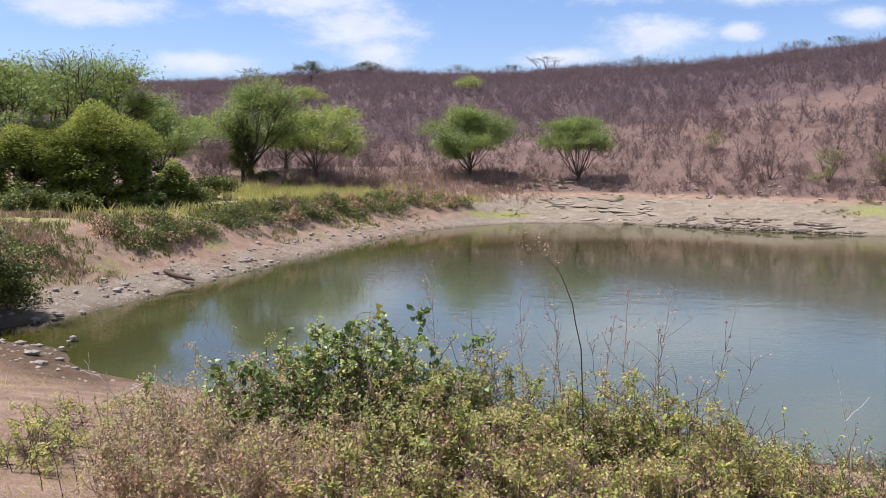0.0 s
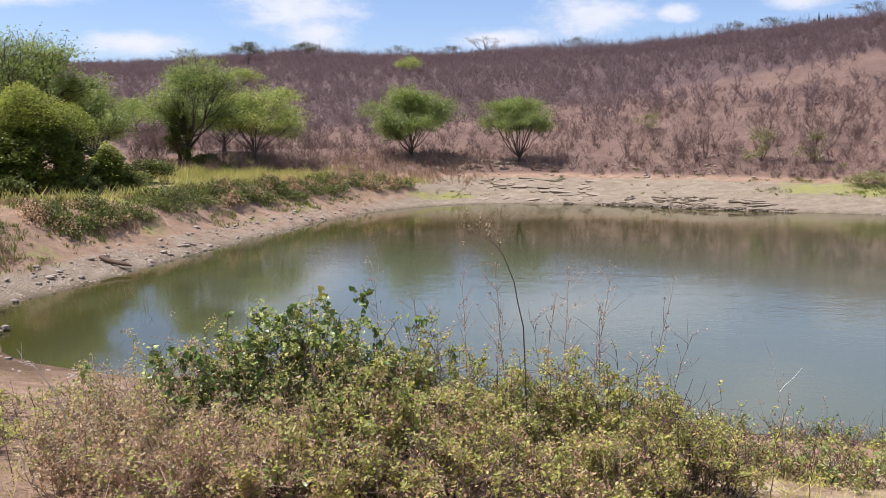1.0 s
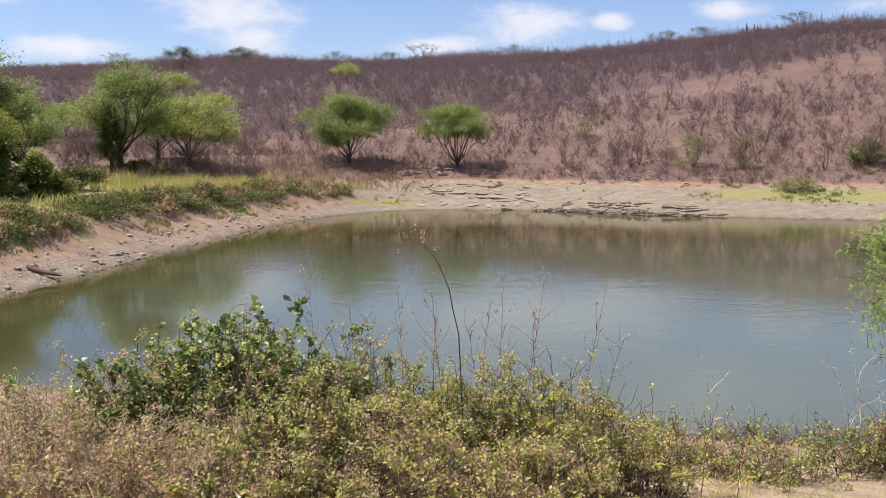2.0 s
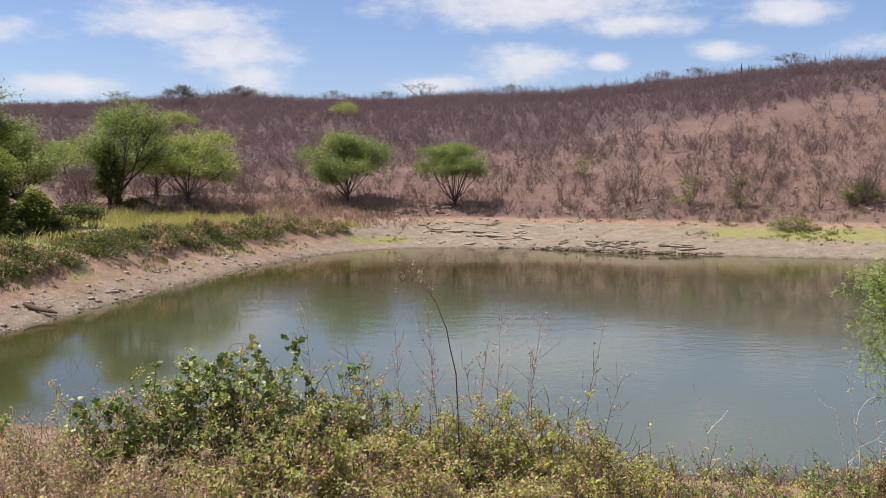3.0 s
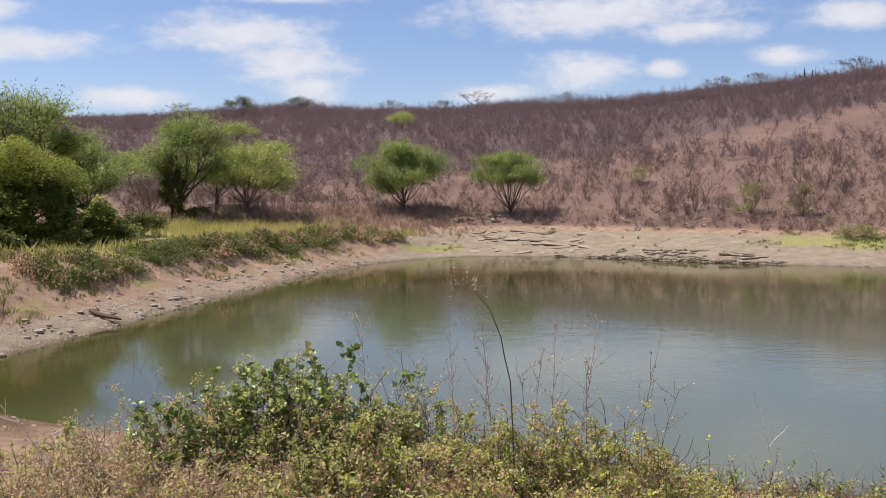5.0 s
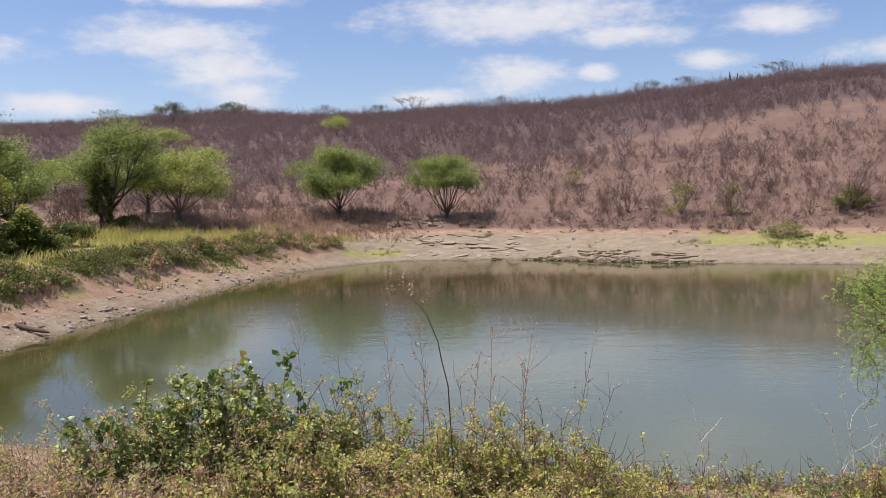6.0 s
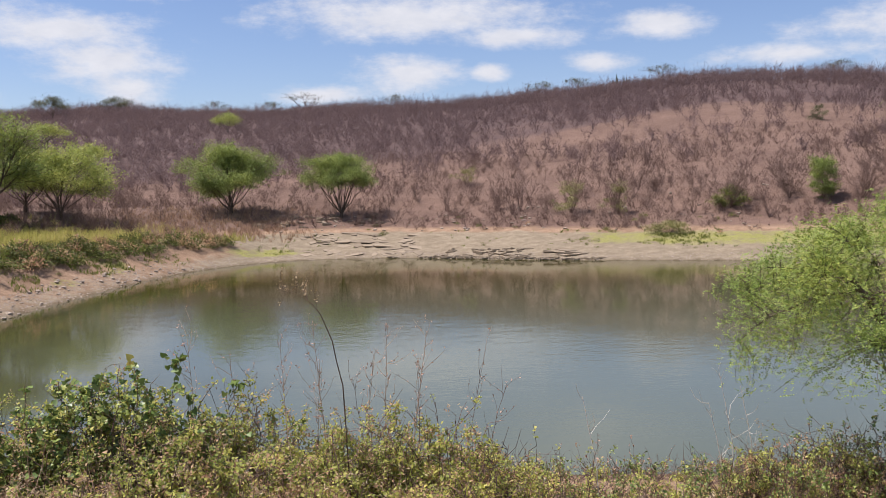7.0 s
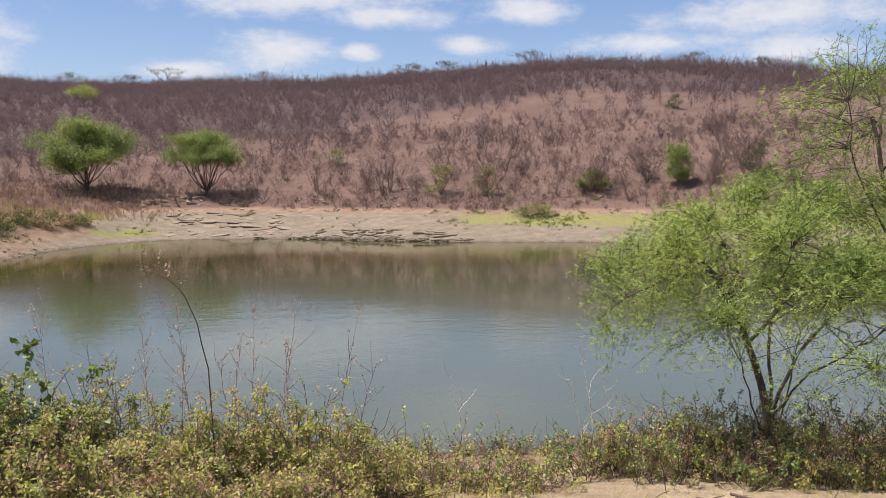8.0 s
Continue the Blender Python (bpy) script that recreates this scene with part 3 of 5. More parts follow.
def build_tree(name, x, y, rng, label, category, crown, radii, trunk=0.10, stems=1, fork=0.35, limbs=7, tips=90, per_tip=60,
               form=None, leaf=0.2, clump=0.35, material=None, bark=None, shell=0.55, lean=0.9, low=-0.35, gaps=0.45, group="", offset=(0, 0), dome=False, limb=0.55, sag=0.14, inner=0.5, droop=None):
    """A tree: stems that fork into limbs, branches to the crown's tips, and sprays of leaves on those. crown: height of its middle; radii: half widths."""
    z = land1(x, y) - 0.06
    root = thing(name, x, y, z, label, category, group)
    wood, green = Bag(), Bag()
    mid = np.array([offset[0], offset[1], crown])
    radii = np.array(radii, float)
    ends, lines, arms = [], [], []
    for k in range(limbs):
        a = 2 * math.pi * (k + rng.uniform(-0.3, 0.3)) / limbs
        s = k % stems
        foot = np.array([math.cos(s * 2.4), math.sin(s * 2.4), 0]) * (trunk * 1.3 if stems > 1 else 0)
        fk = foot + (mid - foot) * fork * rng.uniform(0.8, 1.15)
        fk[2] = crown * fork * rng.uniform(0.65, 1.4)
        if k < stems:
            tube(wood, bend(foot, fk, rng, 0.08, 6), np.linspace(trunk * 1.2, trunk * 0.72, 6) * (1.0 if s == 0 else 0.72), 7)
            ends.append(fk)
        start = ends[s] if s < len(ends) else fk
        up = rng.uniform(low * 0.75, 0.35) if k % 3 else rng.uniform(0.35, 0.62)
        out = math.sqrt(1 - up * up) * (rng.uniform(0.5, 0.75) if k % 3 else rng.uniform(0.1, 0.4))
        tip = mid + radii * np.array([math.cos(a) * out, math.sin(a) * out, up])
        ends_line = bend(start, tip, rng, sag, 7)
        arms.append(Bag())
        tube(arms[-1], ends_line, np.linspace(trunk * limb, trunk * 0.14, 7), 5)
        lines.append(ends_line)
    spots = []
    lobes = rng.uniform(0.34, 0.54, limbs)
    while len(spots) < tips:
        k = rng.integers(limbs)
        v = rng.normal(0, 1, 3)
        v /= np.linalg.norm(v)
        if v[2] < (low if droop is None else droop) or rng.random() < gaps * 0.5 * (1 + math.sin(4 * v[0] + 6 * v[1] + 5 * v[2] + k * 2)):
            continue
        if dome:
            tip = mid + radii * v * rng.uniform(shell, 1.0) ** 0.7 * (0.9 + 0.17 * math.sin(5 * v[0] + 3 * v[2] + x) * math.sin(4 * v[1] + y))
            k = int(np.argmin([np.linalg.norm(l[-1] - tip) for l in lines]))
        else:
            tip = lines[k][-1] + radii * v * lobes[k] * rng.uniform(shell, 1.0)
        spots.append((k, tip))
    for k, tip in spots:
        branch = bend(along(lines[k], rng.uniform(inner, 1.0)), tip, rng, 0.16, 5)
        tube(arms[k], branch, np.linspace(trunk * 0.12, trunk * 0.02 + (0.010 if form is FEATHER_FAR else 0.002), 5), 3)
        m = max(3, int(per_tip * rng.uniform(0.6, 1.3)))
        t = rng.uniform(0.35, 1.08, m) ** 0.8
        at = np.stack([np.interp(t, np.linspace(0, 1, 5), branch[:, i]) for i in range(3)], -1)
        spread = rng.normal(0, 1, (m, 3)) * clump * np.array([1, 1, 0.55])
        scatter(green, form, at + spread, rng.uniform(0.65, 1.25, m) * leaf, rng, lean)
    bole = part("trunk", wood, bark, root)
    for arm in arms:
        part("limb", arm, bark, bole)
    part("crown", green, material, root)
    return root


def build_shrub_mesh(rng, height, spread, stems=8, twigs=9, fine=5, thick=0.016):
    """A leafless shrub: stems fanning from the root, side twigs and twiglets."""
    bag = Bag()
    for _ in range(stems):
        a, r = rng.uniform(0, 2 * math.pi), rng.uniform(0.2, 1) * spread
        tip = np.array([math.cos(a) * r, math.sin(a) * r, height * rng.uniform(0.6, 1.0)])
        line = bend(rng.normal(0, 0.05, 3) * (1, 1, 0), tip, rng, 0.14, 5)
        tube(bag, line, np.linspace(thick, thick * 0.3, 5), 3)
        for _ in range(twigs):
            s = along(line, rng.uniform(0.25, 0.98))
            w = s + (rng.normal(0, 0.2, 3) + (0.1 * math.cos(a), 0.1 * math.sin(a), 0.24)) * height * rng.uniform(0.5, 1.0)
            tw = bend(s, w, rng, 0.12, 3)
            tube(bag, tw, np.linspace(thick * 0.45, thick * 0.18, 3), 3)
            for _ in range(fine):
                q = along(tw, rng.uniform(0.25, 1))
                e = q + (rng.normal(0, 0.13, 3) + (0, 0, 0.1)) * height * rng.uniform(0.4, 1)
                n = np.cross(e - q, rng.normal(0, 1, 3))
                n *= thick * 0.3 / (np.linalg.norm(n) + 1e-9)
                bag.put([q - n, q + n, e], [(0, 1, 2)])
    return bag


def at_azimuth(a, r):
    return r * math.sin(radians(a)), r * math.cos(radians(a))


# -- the two umbrella-shaped mesquites above the far shore
rng = np.random.default_rng(11)
build_tree("mesquite_tree", *at_azimuth(-0.45, 84), rng, "rounded green mesquite tree above the rocky shore", "tree", 4.1, (5.2, 4.4, 2.9), 0.085, 7, 0.14, 17, 400, 80,
           FEATHER_FAR, 0.22, 0.30, LEAF_MESQUITE_FAR, BARK, 0.35, low=-0.9, group="mesquites above the shore", droop=-0.9)
build_tree("mesquite_tree", *at_azimuth(6.5, 83), rng, "vase-shaped green mesquite with several dark stems", "tree", 4.4, (4.1, 3.5, 1.9), 0.07, 9, 0.13, 16, 300, 80,
           FEATHER_FAR, 0.19, 0.26, LEAF_MESQUITE_FAR, BARK, 0.35, low=-0.75, group="mesquites above the shore", limb=0.8, droop=-0.8)
# -- trees behind the left bank
build_tree("mesquite_tree", *at_azimuth(-14.7, 73), rng, "tall feathery mesquite tree with dark trunk", "tree", 5.4, (4.6, 3.6, 3.6), 0.15, 4, 0.3, 14, 300, 72,
           FEATHER_FAR, 0.23, 0.36, LEAF_MESQUITE_FAR, BARK, 0.35, low=-0.75, offset=(0.9, 0))
build_tree("mesquite_tree", *at_azimuth(-10.4, 77), rng, "low spreading yellow-green mesquite tree", "tree", 3.5, (5.2, 4.2, 3.0), 0.09, 7, 0.2, 14, 300, 72,
           FEATHER_FAR, 0.22, 0.34, LEAF_LIME, BARK, 0.35, low=-0.6)
build_tree("mesquite_tree", *at_azimuth(-12.3, 80), rng, "thin-crowned mesquite tree between two others", "tree", 3.0, (3.6, 3.0, 2.7), 0.09, 6, 0.25, 12, 120, 50,
           FEATHER_FAR, 0.23, 0.42, LEAF_MESQUITE_FAR, BARK, 0.45)
build_tree("mesquite_tree", *at_azimuth(-23.6, 60), rng, "large mesquite tree with a wide feathery crown", "tree", 6.2, (5.4, 4.6, 2.9), 0.2, 3, 0.3, 13, 330, 66,
           FEATHER_FAR, 0.25, 0.36, LEAF_MESQUITE_FAR, BARK, 0.4, low=-0.7)
build_tree("mesquite_tree", *at_azimuth(-28.9, 53), rng, "large mesquite tree beside the overgrown thicket", "tree", 5.4, (4.6, 4.2, 2.7), 0.18, 3, 0.3, 12, 260, 62,
           FEATHER_FAR, 0.25, 0.36, LEAF_MESQUITE_FAR, BARK, 0.4, low=-0.7)
build_tree("mesquite_tree", *at_azimuth(-20.0, 70), rng, "feathery mesquite tree behind the thicket", "tree", 4.2, (4.2, 3.6, 2.5), 0.14, 4, 0.3, 12, 230, 62,
           FEATHER_FAR, 0.25, 0.36, LEAF_MESQUITE_FAR, BARK, 0.4, low=-0.8)
build_tree("mesquite_tree", *at_azimuth(-25.6, 57), rng, "bare-topped mesquite with thin arching branches", "tree", 7.3, (4.6, 3.6, 1.7), 0.14, 2, 0.3, 10, 90, 16,
           FEATHER_FAR, 0.20, 0.35, LEAF_MESQUITE_FAR, BARK, 0.6, low=0.0)
# -- thickets smothered by vines
for a, r, c, rad, n, lab in ((-23.4, 50.5, 2.0, (3.5, 2.9, 3.3), 560, "large dome of dark thicket smothered by green vines"),
                             (-27.2, 49.5, 1.6, (2.9, 2.6, 2.6), 330, "dark thicket overgrown with yellow-green vines"),
                             (-19.2, 52, 0.9, (1.05, 1.1, 1.7), 120, "small rounded thicket covered in vines"),
                             (-15.0, 72.4, 2.6, (1.1, 1.0, 2.9), 90, "dark column of vines hanging round a tree trunk")):
    mound = build_tree("vine_thicket", *at_azimuth(a, r), rng, lab, "thicket", c, rad, 0.10, 4, 0.3, 12, n, 95, LEAF_CHIP, 0.18, 0.19, LEAF_VINE, BARK,
                       0.6, 0.45, low=-0.75, gaps=0.05, group="vine thickets", dome=True)
    if a != -15.0:
        # leaf mat on the upper side only, its colour brightened as if sunlit
        mat, root_at = Bag(), at_azimuth(a, r)
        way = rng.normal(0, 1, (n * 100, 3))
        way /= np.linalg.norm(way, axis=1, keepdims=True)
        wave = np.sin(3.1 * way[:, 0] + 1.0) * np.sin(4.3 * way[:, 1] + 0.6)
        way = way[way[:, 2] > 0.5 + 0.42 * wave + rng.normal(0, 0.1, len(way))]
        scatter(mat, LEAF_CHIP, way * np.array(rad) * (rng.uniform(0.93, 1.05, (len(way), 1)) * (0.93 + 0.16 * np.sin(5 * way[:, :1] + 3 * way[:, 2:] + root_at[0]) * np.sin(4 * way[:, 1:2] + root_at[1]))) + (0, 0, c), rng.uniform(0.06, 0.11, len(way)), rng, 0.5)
        part("sunlit_vine_mat", mat, LEAF_VINE_SUNLIT, mound, "yellow-green vine tips with sunlight put into their colour")
for a, r, h in ((-24.8, 46.5, 0.9), (-20.6, 48.5, 0.8), (-16.9, 57, 1.3), (-18.0, 52.5, 0.9), (-27.5, 45, 1.1), (-13.4, 72, 1.1)):
    build_tree("green_bush", *at_azimuth(a, r), rng, "low dark green leafy bush in the grass", "bush", h * 0.55, (h * 1.5, h * 1.3, h * 0.6), 0.03, 4, 0.3, 7, 55, 70,
               LEAF_CHIP, 0.15, 0.17, LEAF_DARK, STEM_DARK, 0.5, low=-0.6, gaps=0.2, group="bushes by the thickets")
# -- shady bush at the inlet
build_tree("green_bush", -15.4, 25.2, rng, "dark shady bush overhanging the inlet", "bush", 1.6, (2.7, 2.1, 1.9), 0.06, 5, 0.2, 10, 300, 80,
           LEAF_CHIP, 0.12, 0.2, LEAF_DARK, STEM_DARK, 0.4, low=-0.8, gaps=0.2)
# -- trees and bushes on the hill
for a, r, h, w, mt, n in ((-10.6, 262, 7.5, 7.0, LEAF_GREY, 90), (-7.1, 262, 6.5, 6.5, LEAF_GREY, 70), (-0.5, 172, 4.0, 4.5, LEAF_LIME, 40),
                          (-17.5, 118, 4.2, 4.0, LEAF_LIME, 60), (-19.6, 112, 4.0, 5.0, LEAF_LIME, 60), (-11.0, 165, 4.5, 6.5, LEAF_LIME, 60), (-21.8, 150, 5, 6, LEAF_MESQUITE_FAR, 60),
                          (-8.5, 130, 3.4, 4.2, LEAF_LIME, 45)):
    build_tree("hill_tree", *at_azimuth(a, r), rng, "pale green spreading tree among leafless scrub", "tree", h * 0.6, (w * 0.8, w * 0.75, h * 0.36), 0.12, 3, 0.35, 8, n, 40,
               FEATHER_FAR, 0.4, 0.55, mt, BARK, 0.4, low=-0.4, group="trees on the hill")
for a, r, h in ((4.4, 262, 7.5), (10.2, 250, 5.5), (19.4, 230, 5.0), (27.1, 220, 5.6), (-1.2, 265, 5.6), (-14.2, 300, 6.0), (-26.5, 320, 7), (2.2, 262, 5.0), (21.9, 226, 4.6), (37.2, 215, 4.8), (41.4, 214, 4.2)):
    build_tree("bare_tree", *at_azimuth(a, r), rng, "almost leafless flat-topped tree on the ridge", "tree", h * 0.66, (h * 0.95, h * 0.85, h * 0.32), 0.13, 3, 0.4, 9, 80, 7,
               FEATHER_FAR, 0.4, 0.35, LEAF_GREY, TWIG_BROWN, 0.4, low=-0.5, group="bare trees on the ridge")
for a, r, h, w, mt, n, lab in ((36.5, 79, 4.2, 2.5, LEAF_MESQUITE_FAR, 150, "dense upright green bush on the bare slope"),
                               (31.3, 79, 2.1, 3.0, LEAF_DARK, 60, "dark green leaves low down in a half-bare shrub"),
                               (41.3, 80, 3.2, 2.6, LEAF_GREY, 60, "grey-green shrub on the bare slope"),
                               (21.4, 79, 3.0, 3.2, LEAF_PALE, 46, "sparse yellow-green shrub on the slope"),
                               (24.4, 78, 3.2, 2.4, LEAF_PALE, 30, "thin pale green shrub on the slope"),
                               (27.6, 71, 1.0, 3.2, LEAF_PALE, 46, "low yellow-green bush above the shore grass"),
                               (36.2, 128, 2.2, 2.6, LEAF_GREY, 40, "small dull green shrub on the slope"),
                               (14.6, 95, 2.2, 2.4, LEAF_PALE, 26, "sparse yellow-green shrub on the slope")):
    full = "dense" in lab
    build_tree("slope_bush", *at_azimuth(a, r), rng, lab, "bush", h * 0.5, (w * (0.55 if full else 0.72), w * (0.55 if full else 0.72), h * 0.55), 0.03, 7, 0.15, 10, n, 60,
               FEATHER_FAR, 0.17, 0.17, mt, TWIG_BROWN, 0.4, low=-0.9, group="bushes on the slope", dome=full)

# -- column cacti on the ridge
CACTI = ((24.3, 221, 4.0), (24.75, 221, 3.4), (26.0, 219, 2.4), (25.0, 222, 2.6))
for a, r, h in CACTI:
    x, y = at_azimuth(a, r)
    bag = Bag()
    crng = np.random.default_rng(int(a * 100))
    for k in range(4):
        o = crng.normal(0, 0.35, 2) * (k > 0)
        top = h * (1 if k == 0 else crng.uniform(0.55, 0.9))
        pts = [(0, 0, 0 if k == 0 else h * 0.25), (o[0], o[1], h * 0.4), (o[0] * 1.2, o[1] * 1.2, top * 0.8), (o[0] * 1.2, o[1] * 1.2, top)]
        tube(bag, pts, [0.17, 0.16, 0.14, 0.05], 8)
    ob = part("column_cactus", bag, CACTUS)
    ob.location = (x, y, land1(x, y) - 0.1)
    tagged(ob, "tall dark column cactus on the ridge", "cactus", "cacti on the ridge")


# -- leafless scrub on the hill: the nearest ones singly, the rest as one mass
def sector(rng, n, r_lo, r_hi, a_lo, a_hi):
    r = np.sqrt(rng.uniform(r_lo**2, r_hi**2, n))
    a = np.radians(rng.uniform(a_lo, a_hi, n))
    return r * np.sin(a), r * np.cos(a)


def build_scrub(name, label, material, rng, x, y, low, high, S, K, stem, twig, lift=0.10, reach=0.7):
    """Leafless shrubs by the thousand: S stems each with K twigs, as one mass."""
    z = land(x, y)
    n = len(x)
    h = rng.uniform(low, high, n) * (0.75 + 0.6 * rough_at(x, y, 25))
    bag = Bag()
    foot = np.stack([x, y, z - 0.1], -1)
    a = rng.uniform(0, 2 * np.pi, (n, S))
    out = rng.uniform(0.08, reach, (n, S)) * h[:, None]
    tip = foot[:, None] + np.stack([np.cos(a) * out, np.sin(a) * out, h[:, None] * rng.uniform(0.55, 0.9, (n, S))], -1)
    start = foot[:, None] + rng.normal(0, 0.12, (n, S, 3)) * (1, 1, 0)

    def blades(p, q, width):
        p, q = p.reshape(-1, 3), q.reshape(-1, 3)
        s = np.cross(q - p, rng.normal(0, 1, p.shape))
        s *= width / (np.linalg.norm(s, axis=1, keepdims=True) + 1e-9)
        bag.put(np.stack([p - s, p + s, q], 1).reshape(-1, 3), np.arange(3 * len(p)).reshape(-1, 3))

    blades(start, tip, stem)
    t = rng.uniform(0.25, 1.0, (n, S, K, 1))
    p = start[:, :, None] + (tip - start)[:, :, None] * t
    q = p + (rng.normal(0, 0.2, (n, S, K, 3)) + (0, 0, lift)) * h[:, None, None, None]
    blades(p, q, twig)
    tagged(part(name, bag, material), label, "scrub", kind="stuff")


def hill_places(rng, tries):
    x, y = sector(rng, tries, 98, 340, -34, 56)
    r, a = np.hypot(x, y), np.degrees(np.arctan2(x, y))
    keep = (rng.random(tries) < scrub_chance(x, y)) & (r < np.interp(a, RIDGE[:, 0], RIDGE[:, 1]) + 12)
    return x[keep], y[keep]


def ridge_places(rng, tries):
    """The belt of scrub along the top of the hill."""
    x, y = sector(rng, tries, 160, 330, -34, 58)
    r, a = np.hypot(x, y), np.degrees(np.arctan2(x, y))
    top = np.interp(a, RIDGE[:, 0], RIDGE[:, 1])
    keep = (r < top + 5) & (r > top - 34 + 50 * (rough_at(x, y, 14) - 0.5))
    return x[keep], y[keep]


def foot_places(rng, tries):
    x, y = sector(rng, tries, 66, 125, -22, 54)
    d, a = from_shore(x, y), np.degrees(np.arctan2(x, y))
    open_ground = 0.8 * step(-4, -1, a) * step(9.5, 7, a) * step(16, 12, d)
    keep = (d > 8.4 + 2.5 * rough_at(x, y, 3)) & (rng.random(tries) < (0.25 + 0.75 * step(0.35, 0.65, rough_at(x, y, 6))) * (1 - open_ground) * np.where(d < 13.5, 1.5, np.where(d < 26, 0.8, 0.4)) * step(-24, -10, a))
    return x[keep], y[keep]


rng = np.random.default_rng(21)
build_scrub("hill_scrub", "dense leafless mauve-brown scrub covering the hill", TWIG_MAUVE, rng, *hill_places(rng, 15500), 1.2, 3.0, 5, 17, 0.018, 0.025)
build_scrub("ridge_scrub", "dense dark leafless scrub along the ridge", TWIG_MAUVE, np.random.default_rng(23), *ridge_places(rng, 19000), 0.8, 3.9, 5, 13, 0.022, 0.029)
build_scrub("slope_scrub", "low reddish-brown leafless brush at the hill's foot", TWIG_BROWN, rng, *foot_places(rng, 11000), 0.35, 1.4, 5, 9, 0.014, 0.012)
rng = np.random.default_rng(22)
DEAD = [build_shrub_mesh(rng, h, s, st, 8, 5, 0.017).mesh("leafless_shrub", TWIG_BROWN) for h, s, st in
        ((2.2, 1.4, 9), (1.6, 1.1, 8), (2.8, 1.6, 9), (1.2, 1.0, 9), (2.0, 1.6, 10), (2.6, 1.1, 7))]
DEAD.append(build_shrub_mesh(rng, 3.4, 3.0, 16, 13, 7, 0.024).mesh("leafless_shrub", TWIG_BROWN))
count = 0
while count < 185:
    x, y = (float(v[0]) for v in sector(rng, 1, 74, 112, -17, 50))
    d, a = float(from_shore(x, y)[0]), math.degrees(math.atan2(x, y))
    clearing = -3 < a < 9 and d < 22
    if d < 13.5 or clearing or rng.random() > float(scrub_chance(np.array([x]), np.array([y]))[0]) + 0.22 + 0.3 * (d < 22):
        continue
    ob = new("leafless_shrub", DEAD[rng.integers(6)])
    ob.matrix_world = pose(x, y, land1(x, y) - 0.05, 0, 0, rng.uniform(0, 360)) @ Matrix.Scale(rng.uniform(0.6, 1.1), 4)
    tagged(ob, "leafless brown shrub on dry soil", "shrub", "leafless shrubs on the slope")
    count += 1
for a, r, k, s in ((31.2, 79, 6, 1.05), (34.6, 80, 6, 0.95), (38.6, 79, 6, 0.9), (40.6, 82, 6, 1.0), (26.6, 84, 6, 0.55), (16.6, 83, 6, 0.6), (43.4, 78, 6, 0.8), (29.0, 78, 4, 1.2), (21.4, 79, 2, 1.3), (24.4, 78, 2, 1.25), (17.6, 80, 2, 1.5), (18.2, 81, 5, 1.6), (38.5, 76, 2, 1.1), (13.3, 84, 2, 1.15), (15.0, 86, 0, 1.2), (-9.0, 72, 4, 1.1), (40.5, 80, 4, 1.25), (33.5, 76, 4, 1.2), (8.4, 80.5, 3, 1.3), (-2.0, 80, 3, 1.2), (0.8, 79.5, 3, 1.4), (2.2, 79, 3, 1.1), (3.4, 79.8, 3, 1.3), (4.8, 79, 3, 1.0), (7.4, 79.5, 3, 1.5), (8.8, 79.2, 4, 0.9), (9.9, 79.6, 3, 1.3), (5.6, 80.6, 4, 0.8), (-12.6, 71, 4, 1.0), (-11.4, 70.5, 6, 0.5), (-10.2, 71, 4, 1.1), (-8.8, 70.5, 6, 0.6), (-7.6, 71, 4, 1.1), (-6.6, 72, 6, 0.5), (-17.0, 70, 6, 0.8), (-16.2, 74, 6, 0.9)):
    x, y = at_azimuth(a, r)
    ob = new("leafless_shrub", DEAD[k])
    ob.matrix_world = pose(x, y, land1(x, y) - 0.05, 0, 0, a * 50) @ Matrix.Scale(s, 4)
    tagged(ob, "large spreading leafless shrub on the slope", "shrub", "leafless shrubs on the slope")


# ---- the banks ----
def build_grass(name, label, material, rng, tries, box, chance, height, width=0.012, lean=0.35, per=9):
    """Tufts of grass blades wherever chance allows, as one mass."""
    x, y = rng.uniform(box[0], box[1], tries), rng.uniform(box[2], box[3], tries)
    keep = rng.random(tries) < chance(x, y)
    x, y = x[keep], y[keep]
    n = len(x)
    foot = np.repeat(np.stack([x, y, land(x, y) - 0.03], -1), per, 0) + rng.normal(0, 0.09, (n * per, 3)) * (1, 1, 0)
    m = n * per
    h = rng.uniform(0.45, 1.0, m) * height * np.repeat(rng.uniform(0.5, 1.2, n), per)
    tip = foot + np.stack([rng.normal(0, lean, m) * h, rng.normal(0, lean, m) * h, h], -1)
    side = np.cross(tip - foot, rng.normal(0, 1, (m, 3)))
    side *= width / (np.linalg.norm(side, axis=1, keepdims=True) + 1e-9)
    elbow = foot + (tip - foot) * 0.55 + (0, 0, 0.06) * h[:, None]
    bag = Bag()
    i = np.arange(m)[:, None] * 5
    bag.put(np.stack([foot - side, foot + side, elbow + side * 0.8, elbow - side * 0.8, tip], 1).reshape(-1, 3),
            np.concatenate([i + (0, 1, 2), i + (0, 2, 3), i + (3, 2, 4)]))
    tagged(part(name, bag, material), label, "grass", kind="stuff")


def left_top(x, y):
    d = from_shore(x, y)
    near, left, far = sides(x, y)
    return left * step(4.5, 6, d) * step(22, 14, d) * step(34, 48, y) * (1 - np.exp(-((d - 8.6) / 1.3) ** 2)) * step(0.25, 0.6, rough_at(x, y, 4))


